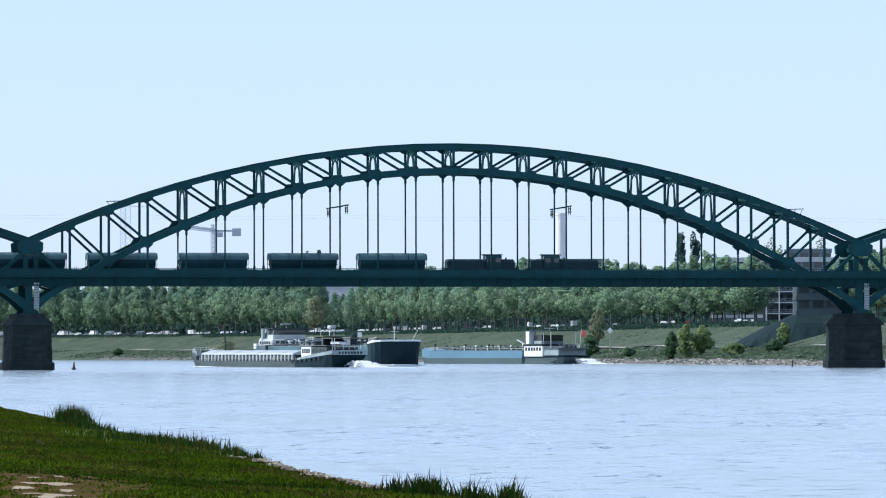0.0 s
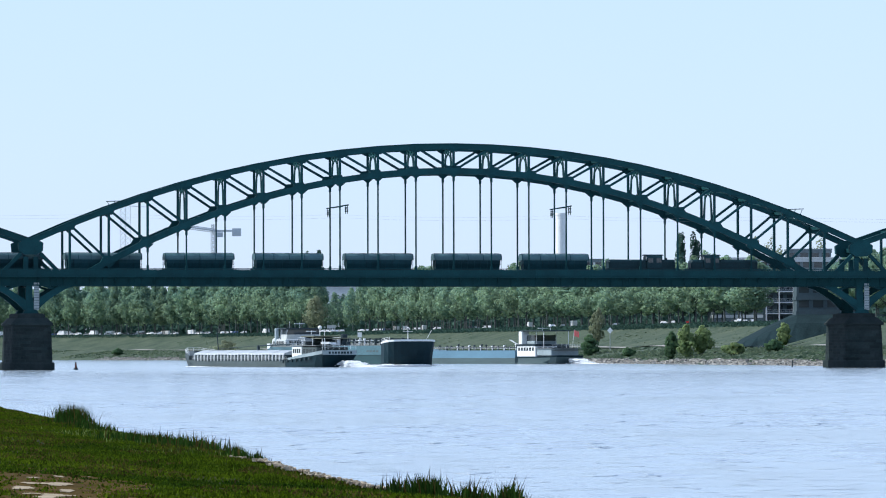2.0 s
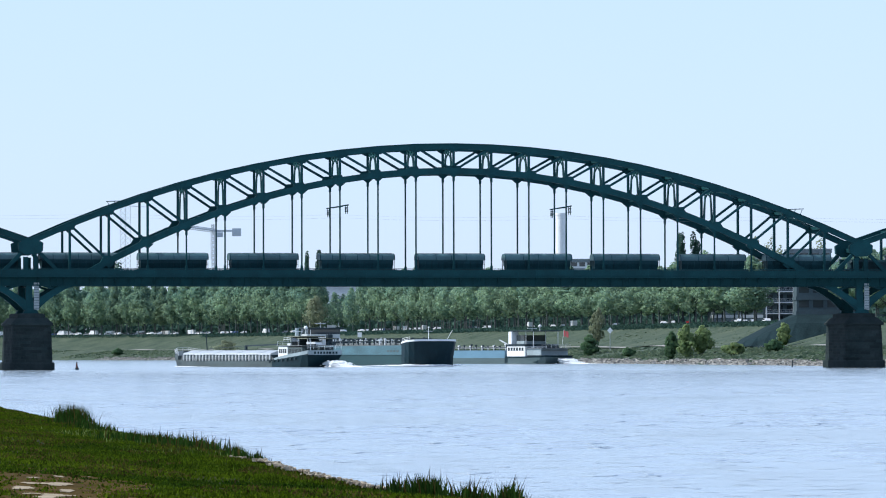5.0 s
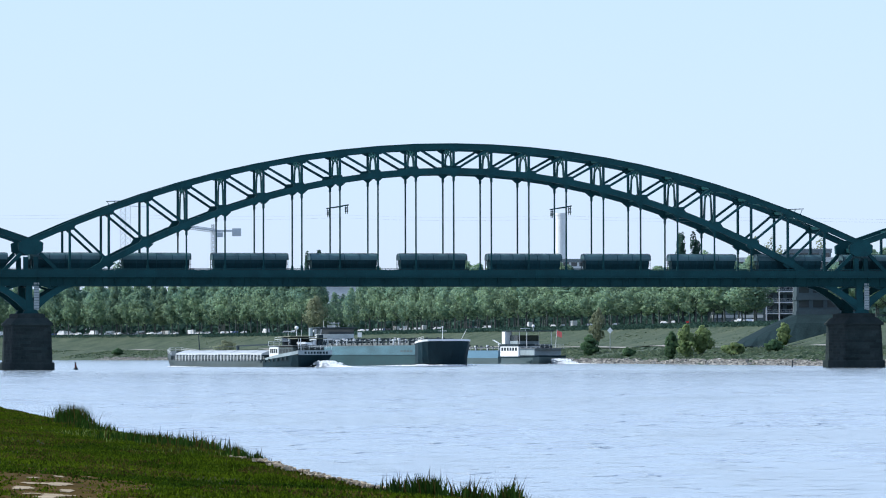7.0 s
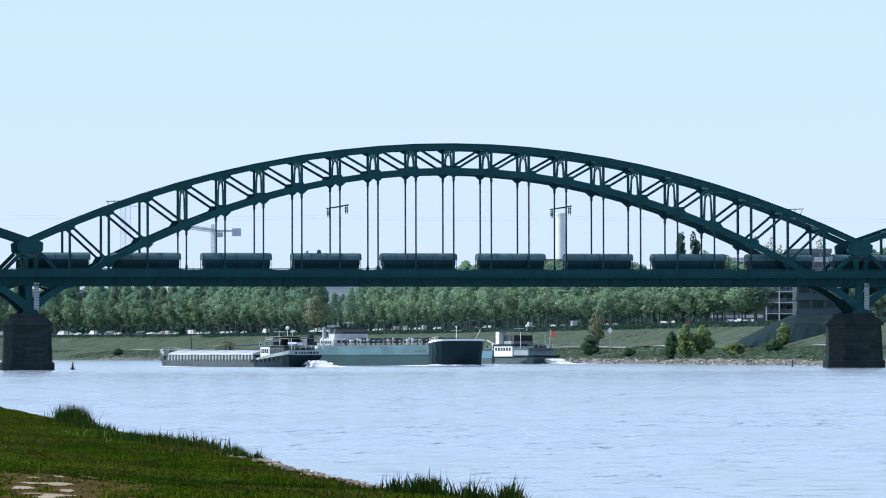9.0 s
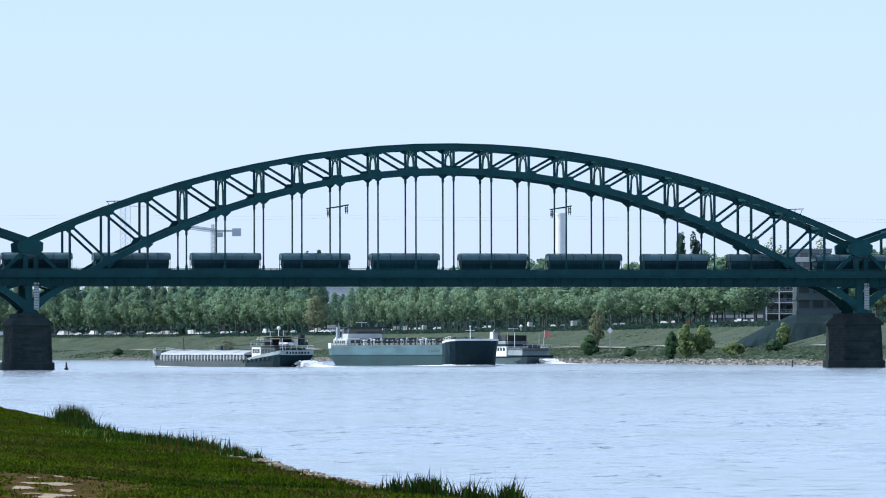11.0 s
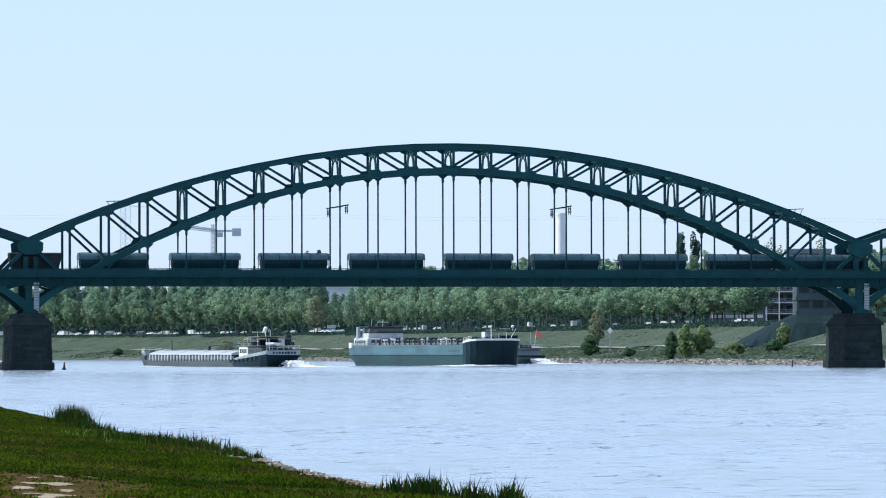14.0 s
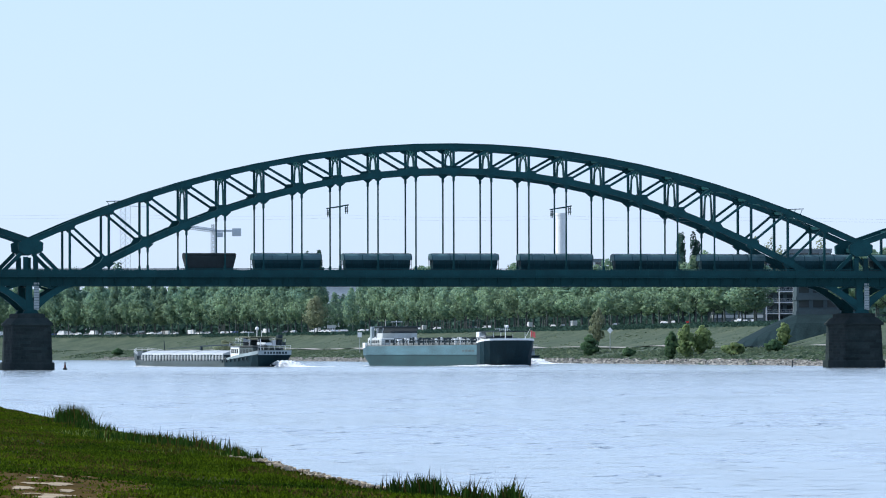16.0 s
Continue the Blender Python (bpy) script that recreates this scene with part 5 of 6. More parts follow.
for i, (nm, h, r, leaf, x, y, lb, grp) in enumerate((
        ("willow_bush", 9.0, 2.9, M_LEAF_YELLOW, 64.2, 1333, "tall yellow green willow bush on the bank", ""),
        ("willow_bush", 7.8, 2.9, M_LEAF_YELLOW, 68.6, 1336, "yellow green willow bush on the bank", ""),
        ("willow_bush", 7.6, 2.2, M_LEAF_GREEN, 60.4, 1338, "dark green bush beside the willows", ""),
        ("willow_bush", 6.4, 2.6, M_LEAF_YELLOW, 91.8, 1361, "single yellow green bush by the promenade", ""),
        ("shrub", 6.3, 3.2, M_LEAF_GREEN, 42.6, 1478, "round dark green shrub on the bank", ""),
        ("shrub", 4.0, 2.4, M_LEAF_YELLOW, -24.5, 1790, "small yellow green shrub on the bank", ""),
        ("shrub", 7.0, 6.5, M_LEAF_ORANGE, -92.0, 2150, "pale yellowish shrub on the bank", ""),
        ("shrub", 3.4, 3.0, M_LEAF_GREEN, -150.0, 2330, "low green shrub on the grassy bank", ""),
        ("shrub", 2.6, 2.0, M_LEAF_GREEN, 52.0, 1420, "low green shrub near the stones", ""),
        ("shrub", 3.0, 2.6, M_LEAF_GREEN, 83.0, 1270, "low green shrub near the stones", ""),
        ("shrub", 3.0, 3.4, M_LEAF_YELLOW, 74.0, 1290, "low yellowish shrub near the stones", ""))):
    plant(tree(nm, 100 + i, h, 0.3, r, leaf, lb, 1000, 0.5, category="bush"), x, y)


def far_hedge():
    """Dense greenery that closes the view behind the avenue, dark to stand for its shade."""
    rng = np.random.RandomState(5)
    verts, faces = [], []
    for _ in range(32000):
        y = 1180 + 1500 * (1 - (1 - rng.uniform()) ** 1.7)
        d = rng.uniform(124, 150)
        x = far_x(y, d)
        gap = -0.0236 < x / y < -0.0184
        if 0.0632 < x / y < 0.0785:
            continue
        z = 12 + (4.0 if gap else 14.0) * rng.uniform(0, 1) ** 1.25 * (0.75 + 0.25 * math.sin(y * 0.05))
        a = rng.normal(size=3)
        b = rng.normal(size=3)
        s = rng.uniform(0.8, 1.7)
        a *= s / np.linalg.norm(a)
        b *= s / np.linalg.norm(b)
        c = np.array((x, y, z))
        k = len(verts)
        verts += [tuple(c - a), tuple(c + b), tuple(c + a), tuple(c - b)]
        faces += [(k, k + 1, k + 2), (k, k + 2, k + 3)]
    for _ in range(9000):
        c = np.array((rng.uniform(-420, -90), rng.uniform(2690, 2745), 12 + 13 * rng.uniform() ** 1.2))
        a, b = rng.normal(size=3), rng.normal(size=3)
        s = rng.uniform(1.0, 2.2)
        a *= s / np.linalg.norm(a)
        b *= s / np.linalg.norm(b)
        k = len(verts)
        verts += [tuple(c - a), tuple(c + b), tuple(c + a), tuple(c - b)]
        faces += [(k, k + 1, k + 2), (k, k + 2, k + 3)]
    tagged(mesh_object("far_woods", verts, faces, M_LEAF_DARK), "dense trees behind the riverside avenue, darkened as its shade", "woods", kind="stuff")


far_hedge()


def embankment_shade():
    """Dark leaf strip put in as the shaded band along the embankment top, before the avenue."""
    rng = np.random.RandomState(6)
    count = 30000
    ys = 1335 + 1290 * rng.uniform(0, 1, count) ** 1.1
    verts, faces = [], []
    for y in ys:
        d = rng.uniform(63.5, 68.2)
        x = far_x(y, d)
        if 0.066 < x / y < 0.0785:
            continue
        c = np.array((x, y, far_z(x, y, d) + (0.9 + 0.3 * noise.noise(Vector((y * 0.1, 0, 2)))) * rng.uniform() - 0.1))
        a, b = rng.normal(size=3), rng.normal(size=3)
        s = rng.uniform(0.2, 0.5)
        a *= s / np.linalg.norm(a)
        b *= s / np.linalg.norm(b)
        k = len(verts)
        verts += [tuple(c - a), tuple(c + b), tuple(c + a), tuple(c - b)]
        faces += [(k, k + 1, k + 2), (k, k + 2, k + 3)]
    tagged(mesh_object("embankment_hedge", verts, faces, M_LEAF_DARK), "dark low leaf strip for the shade along the embankment top", "hedge", kind="stuff")


embankment_shade()

M_CAR = [mat("car_paint_" + n, c, 0.25, 0.2, 0.05, 1.0) for n, c in (("white", (0.78, 0.79, 0.8)), ("silver", (0.5, 0.52, 0.54)), ("black", (0.03, 0.03, 0.035)), ("blue", (0.05, 0.1, 0.25)), ("red", (0.35, 0.03, 0.03)))]
M_TYRE = mat("tyre_rubber", (0.025, 0.025, 0.025), 0.9)


def car(paint, label, van=False):
    c = thing("car" if not van else "van", label, "car" if not van else "van", "vehicles on the riverside road")
    if van:
        prof = [(-2.6, 0.4), (2.6, 0.4), (2.65, 1.0), (2.2, 1.35), (1.5, 2.3), (-2.6, 2.4)]
        glass = [(1.55, 1.4), (2.1, 1.4), (1.55, 2.15)]
    else:
        prof = [(-2.1, 0.35), (2.15, 0.35), (2.2, 0.75), (1.3, 0.95), (0.6, 1.42), (-1.2, 1.45), (-1.95, 1.0), (-2.15, 0.8)]
        glass = [(-1.6, 1.0), (1.1, 1.0), (0.55, 1.36), (-1.15, 1.38)]
    part("body", plate(bmesh.new(), prof, -0.88, 0.88), paint, c)
    part("glass", plate(bmesh.new(), glass, -0.9, 0.9), M_DARKGLASS, c)
    for x in (-1.35, 1.4):
        for y in (-0.8, 0.8):
            part("wheel", tube(bmesh.new(), (x, y - 0.12, 0.33), (x, y + 0.12, 0.33), 0.33, n=10), M_TYRE, c)
    return c


MOVING_CARS = []


def traffic():
    names = ("white", "silver", "black", "blue", "red")
    kinds = [car(M_CAR[i], names[i] + " car parked along the riverside road") for i in range(5)] + [car(M_CAR[0], "white van parked along the riverside road", True)]
    placed = set()
    kinds[4].matrix_basis = pose(far_x(1702, 88.5), 1702, 12.1, 0, 0, 100)
    rng = random.Random(21)
    y = 1330.0
    while y < 2570:
        sl = slope_of(FAR_SHORE, y)
        for d in (72.5, 88.5):
            if rng.random() < ((0.7 if y > 2380 else 0.45 if y > 2020 else 0.09) if d < 80 else 0.1):
                k = rng.choice((0, 0, 0, 0, 1, 1, 1, 2, 3, 5, 5, 5))
                x = far_x(y, d)
                m = pose(x, y, far_z(x, y, d) + 0.12, 0, 0, math.degrees(math.atan2(1, sl)))
                if k in placed:
                    copy_thing(kinds[k], m)
                else:
                    placed.add(k)
                    kinds[k].matrix_basis = m
        y += 6.2 / math.sqrt(1 + sl * sl)
    for i, (y0, v) in enumerate(((1500, 13), (2080, 12), (2320, -12), (1900, -13), (2250, 11))):
        ob = car(M_CAR[(0, 1, 0, 0, 2)[i]], ("white", "silver", "white", "white", "black")[i] + " car driving along the riverside road", False)
        rows = []
        for t in (0, 4, 8, 12, 16):
            y = y0 + v * t * 0.9
            x = far_x(y, 80 if v > 0 else 84)
            rows.append((t, pose(x, y, far_z(x, y, 80) + 0.13, 0, 0, math.degrees(math.atan2(1, slope_of(FAR_SHORE, y))) + (0 if v > 0 else 180))))
        MOVING_CARS.append((ob, rows))


traffic()


def move_cars():
    for ob, rows in MOVING_CARS:
        walk(ob, rows)


M_CONCRETE = mat("pale_concrete", (0.5, 0.5, 0.49), 0.8, 0.0, 0.15, 0.4)
M_FACADE_GREY = mat("grey_facade", (0.18, 0.22, 0.235), 0.8, 0.0, 0.2, 0.3)
M_FACADE_DARK = mat("dark_grey_facade", (0.045, 0.075, 0.088), 0.75, 0.0, 0.25, 0.3)
M_FACADE_PALE = mat("pale_facade", (0.62, 0.64, 0.65), 0.7, 0.0, 0.12, 0.3)
# chimney concrete set near white so that it looks faint through haze
M_TOWER = mat("haze_pale_chimney_concrete", (0.78, 0.8, 0.82), 0.85, 0.0, 0.12, 0.2)


def office_building(name, label, x0, x1, y0, y1, z0, z1, floors, bays, wall, band, rz=0.0, seen_from=0):
    """A block with its storeys: slab bands, recessed windows, flat roof."""
    b = thing(name, label, "building", m=pose((x0 + x1) / 2, (y0 + y1) / 2, z0, 0, 0, rz))
    hx, hy, h = (x1 - x0) / 2, (y1 - y0) / 2, z1 - z0
    part("wall", box(bmesh.new(), -hx, hx, -hy, hy, -4.0, h), wall, b)
    part("roof", box(bmesh.new(), -hx - 0.4, hx + 0.4, -hy - 0.4, hy + 0.4, h, h + 0.5), band, b)
    fh = h / floors
    for f in range(floors):
        part("floor_band", box(bmesh.new(), -hx - 0.25, hx + 0.25, -hy - 0.25, hy + 0.25, f * fh + fh * 0.72, f * fh + fh * 0.98), band, b)
        if f < seen_from:
            continue
        for i in range(bays):
            a = -hx + 2 * hx * (i + 0.14) / bays
            c = -hx + 2 * hx * (i + 0.86) / bays
            part("window", box(bmesh.new(), a, c, -hy - 0.06, -hy + 0.06, f * fh + fh * 0.22, f * fh + fh * 0.7), M_DARKGLASS, b)
    return b


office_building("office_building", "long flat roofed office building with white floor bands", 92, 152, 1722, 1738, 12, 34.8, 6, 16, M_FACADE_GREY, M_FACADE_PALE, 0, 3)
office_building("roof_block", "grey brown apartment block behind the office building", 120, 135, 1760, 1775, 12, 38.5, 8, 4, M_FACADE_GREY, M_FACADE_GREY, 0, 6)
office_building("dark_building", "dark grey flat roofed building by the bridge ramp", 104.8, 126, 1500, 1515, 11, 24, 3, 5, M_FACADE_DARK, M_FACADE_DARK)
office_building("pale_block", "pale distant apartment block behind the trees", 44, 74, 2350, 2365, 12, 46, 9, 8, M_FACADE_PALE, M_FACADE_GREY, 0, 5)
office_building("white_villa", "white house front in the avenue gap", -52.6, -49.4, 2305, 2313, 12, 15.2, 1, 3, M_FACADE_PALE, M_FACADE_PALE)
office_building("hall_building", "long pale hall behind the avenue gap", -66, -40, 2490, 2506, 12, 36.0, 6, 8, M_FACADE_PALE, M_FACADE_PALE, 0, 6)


def balcony_building():
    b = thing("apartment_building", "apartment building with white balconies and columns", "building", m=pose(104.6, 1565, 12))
    part("wall", box(bmesh.new(), -4.9, 6.0, 0, 12, -3, 15), M_FACADE_DARK, b)
    for f in range(5):
        z = 3.4 * f - 0.6
        part("balcony", box(bmesh.new(), -5.0, 5.0, -2.2, -0.01, z, z + 0.35), M_FACADE_PALE, b)
        part("balcony_rail", rail(bmesh.new(), [(-5, -2.2, z + 0.35), (5, -2.2, z + 0.35)], 1.0, 1.2), M_FACADE_PALE, b)
        for x in (-3.6, -0.4, 2.6):
            part("window", box(bmesh.new(), x - 0.9, x + 0.9, -0.06, 0.02, z + 0.9, z + 2.7), M_DARKGLASS, b)
    for x in (-4.8, -0.8, 3.6, 4.8):
        part("column", box(bmesh.new(), x - 0.2, x + 0.2, -2.5, -2.21, -2, 15), M_FACADE_PALE, b)


balcony_building()


def ramp():
    """Dark earth ramp beside the promenade."""
    bm = bmesh.new()
    rings = []
    for i in range(13):
        t = i / 12
        x = 78 + 42 * t
        h = 4.0 + 9.4 * min(1, t * 2.4) ** 0.8 + 0.25 * noise.noise(Vector((x * 0.3, 0, 0)))
        rings.append([(x, 1368 + 10 * t, 2.5), (x + 1, 1384, h * 0.75 + 1), (x + 2, 1392, h), (x + 2, 1420, h), (x + 2, 1440, 2.5)])
    loft(bm, rings)
    ob = part("ramp", bm, mat("dark_ramp_earth", (0.016, 0.031, 0.034), 0.95, 0.0, 0.4, 0.6, 0.05, spec=0.05), None)
    tagged(ob, "dark sloping earth ramp beside the promenade", "embankment", kind="structure")


ramp()


def chimney():
    c = thing("chimney_tower", "concrete chimney tower in the distance, paled as by haze", "chimney", m=pose(67.4, 2900, 12.8))
    part("shaft", tube(bmesh.new(), (0, 0, 0), (0, 0, 68.5), 3.4, 2.7, 20), M_TOWER, c)
    part("rim", tube(bmesh.new(), (0, 0, 68.5), (0, 0, 70), 2.95, 2.95, 20), M_TOWER, c)
    part("collar", tube(bmesh.new(), (0, 0, 32), (0, 0, 33), 3.6, 3.6, 20), M_TOWER, c)


chimney()
# steel grey lightened to hold the haze in front of it
M_CRANE = mat("haze_pale_crane_steel", (0.42, 0.48, 0.54), 0.6, 0.1, 0.2, 0.5)


def lattice(bm, p, q, w, n, t=0.14):
    """A square lattice boom from p to q."""
    p, q = Vector(p), Vector(q)
    d = (q - p).normalized()
    s = d.orthogonal().normalized()
    u = d.cross(s)
    cs = [(s * a + u * b) * w / 2 for a, b in ((-1, -1), (1, -1), (1, 1), (-1, 1))]
    for c in cs:
        beam(bm, p + c, q + c, t, t)
    for i in range(n):
        a, b = p + (q - p) * i / n, p + (q - p) * (i + 1) / n
        for j in range(4):
            beam(bm, a + cs[j], b + cs[(j + 1) % 4], t * 0.7, t * 0.7)
    return bm


def tower_crane():
    c = thing("tower_crane", "grey tower crane in the distance", "crane", m=pose(-122, 2700, 12.7))
    part("mast", lattice(bmesh.new(), (0, 0, 0), (0, 0, 55), 1.9, 24, 0.3), M_CRANE, c)
    part("jib", lattice(bmesh.new(), (0, 0, 55.7), (-13.5, -35, 57), 1.4, 12, 0.24), M_CRANE, c)
    part("counter_jib", box(bmesh.new(), 0, 14.0, -0.8, 0.8, 55.1, 56.1), M_CRANE, c)
    part("counterweight", box(bmesh.new(), 9.5, 14.2, -1.2, 1.2, 52.8, 57.0, bevel=0.1), M_CRANE, c)
    part("cab", box(bmesh.new(), 0.9, 4.6, -1.4, 0.6, 52.3, 54.9, bevel=0.15), M_CRANE, c)
    part("tower_head", lattice(bmesh.new(), (0, 0, 55), (-0.6, 0, 59.2), 1.5, 4, 0.26), M_CRANE, c)
    part("hoist_cable", tube(bmesh.new(), (-1.8, -1.0, 55.6), (-1.8, -1.0, 40), 0.1), M_CRANE, c)


tower_crane()


def radio_mast():
    c = thing("lattice_mast", "slim grey lattice mast in the distance", "mast", m=pose(-182, 2900, 12.8))
    part("mast", lattice(bmesh.new(), (0, 0, 0), (0, 0, 75), 4.2, 26, 0.16), M_CRANE, c)
    part("cross_arm", beam(bmesh.new(), (-2, 0, 75), (14.0, 0, 74), 0.3, 0.3), M_CRANE, c)


radio_mast()


def shore_sign(x, y, z, diamond, label):
    s = thing("navigation_sign", label, "sign", m=pose(x, y, z))
    part("post", tube(bmesh.new(), (0, 0.1, -6.5), (0, 0.1, 1.0), 0.1), M_STEEL_LIGHT, s)
    pts = [(0, -0.9), (0.9, 0), (0, 0.9), (-0.9, 0)] if diamond else [(-0.8, -0.9), (0.8, -0.9), (0.8, 0.9), (-0.8, 0.9)]
    part("board", plate(bmesh.new(), pts, -0.06, 0.06), M_WHITE, s, "white board")


shore_sign(48.8, 1480, 9.5, True, "white diamond navigation sign on the bank")
shore_sign(-31.0, 1880, 9.8, False, "white square navigation sign on the bank")


def riprap():
    """Loose stones along the far waterline."""
    rng = np.random.RandomState(3)
    cube = np.array([(x, y, z) for x in (-1, 1) for y in (-1, 1) for z in (-1, 1)], float)
    quads = [(0, 1, 3, 2), (4, 6, 7, 5), (0, 4, 5, 1), (2, 3, 7, 6), (1, 5, 7, 3)]
    verts, faces = [], []
    for _ in range(15000):
        y = 1080 + 1250 * rng.uniform() ** 1.5
        d = rng.uniform(-0.8, 4.6)
        if noise.noise(Vector((y * 0.06, d * 0.4, 6))) > 0.22:
            continue
        x = far_x(y, d)
        r = rng.uniform(0.12, 0.42)
        pts = cube * r * rng.uniform(0.6, 1.4, 3) * rng.uniform(0.75, 1.0, (8, 1))
        a = rng.uniform(0, 6.28)
        rot = np.array(((math.cos(a), -math.sin(a), 0), (math.sin(a), math.cos(a), 0), (0, 0, 1)))
        pts = pts @ rot.T + np.array((x, y, far_z(x, y, d) + r * 0.2))
        k = len(verts)
        verts += [tuple(p) for p in pts]
        faces += [tuple(k + i for i in q) for q in quads]
    tagged(mesh_object("bank_stones", verts, faces, M_RIPRAP), "loose pale grey stones along the far waterline", "stones", kind="stuff")


riprap()


def far_grass():
    """Rough grass and weeds over the far embankment."""
    rng = np.random.RandomState(9)
    verts, faces = [], []
    for _ in range(22000):
        y = 1120 + 1350 * rng.uniform() ** 1.2
        d = rng.uniform(3.5, 27) if rng.uniform() < 0.78 else rng.uniform(37, 66)
        x = far_x(y, d)
        h = rng.uniform(0.12, 0.42) * (0.45 if d > 30 else 1.2) * (1 + 1.2 * max(0, noise.noise(Vector((x * 0.05, y * 0.05, 0)))))
        w = rng.uniform(0.3, 0.9)
        a = rng.uniform(0, 3.14)
        z = far_z(x, y, d) - 0.1
        dx, dy = w * math.cos(a), w * math.sin(a)
        lx, ly = rng.uniform(-0.3, 0.3, 2)
        k = len(verts)
        verts += [(x - dx, y - dy, z), (x + dx, y + dy, z), (x + dx * 0.5 + lx, y + dy * 0.5 + ly, z + h), (x - dx * 0.6 + lx, y - dy * 0.6 + ly, z + h * 0.8)]
        faces += [(k, k + 1, k + 2, k + 3)]
    tagged(mesh_object("embankment_grass", verts, faces, M_BANKGRASS), "rough dry green grass over the far embankment", "grass", kind="stuff")


M_BANKGRASS = leaf_mat("dry_bank_grass", (0.085, 0.15, 0.09), (0.17, 0.21, 0.135), 0.6)
far_grass()

# ---------------------------------------------------------------- near bank
M_GRASS = leaf_mat("meadow_grass_blades", (0.011, 0.044, 0.002), (0.09, 0.13, 0.004), 0.38, 0.6)
M_REED = leaf_mat("tall_bank_grass", (0.012, 0.035, 0.005), (0.03, 0.07, 0.008), 0.25)
M_WEED = leaf_mat("bright_weed_leaves", (0.03, 0.09, 0.010), (0.26, 0.31, 0.09), 0.4, 0.6)
M_PEBBLE = mat("pale_bank_pebbles", (0.36, 0.30, 0.22), 0.9, 0.0, 0.35, 3.0, 0.02, island=0.5, spec=0.1)
M_DRY = leaf_mat("dry_weed_stalks", (0.045, 0.036, 0.008), (0.10, 0.075, 0.02), 0.2, 0.5)


def shore_wobble(y, d):
    return (0.35 * noise.noise(Vector((y * 0.15, 0, 5))) + 0.15 * noise.noise(Vector((y * 0.6, 0, 9)))) * (1 if abs(d) < 6 else 0)


def bank_point(y, d):
    x = near_x(y, d)
    xw = x + shore_wobble(y, d)
    return xw, y, near_z(xw, y, d)


def blades(name, label, material, spots, seed, hlo, hhi, width, lean=0.6):
    """Curved tapering blades at spots (y, d)."""
    rng = np.random.RandomState(seed)
    verts, faces = [], []
    for y, d, k in spots:
        x, y, z = bank_point(y, d)
        h = rng.uniform(hlo, hhi) * k
        a = rng.uniform(0, 6.28)
        w = width * rng.uniform(0.6, 1.3)
        dx, dy = w * math.cos(a), w * math.sin(a)
        b = rng.uniform(0, 6.28)
        ln = h * rng.uniform(0.05, lean)
        lx, ly = ln * math.cos(b), ln * math.sin(b)
        i = len(verts)
        verts += [(x - dx, y - dy, z - 0.03), (x + dx, y + dy, z - 0.03), (x + dx * 0.7 + lx * 0.3, y + dy * 0.7 + ly * 0.3, z + h * 0.55), (x - dx * 0.7 + lx * 0.3, y - dy * 0.7 + ly * 0.3, z + h * 0.55), (x + lx, y + ly, z + h)]
        faces += [(i, i + 1, i + 2, i + 3), (i + 3, i + 2, i + 4)]
    return tagged(mesh_object(name, verts, faces, material), label, "grass", kind="stuff")


def bareness(x, y):
    """How worn the meadow is: above 0.5 brown soil, above 0.95 pale sand."""
    v = 0.35 * noise.noise(Vector((x * 0.8, y * 0.2, 20))) + 0.6 * noise.noise(Vector((x * 2.4, y * 0.7, 31)))
    zone = math.exp(-(((x / y + 0.079) / 0.019) ** 2) - ((y - 84) / 15) ** 2)
    return v + 0.9 * zone


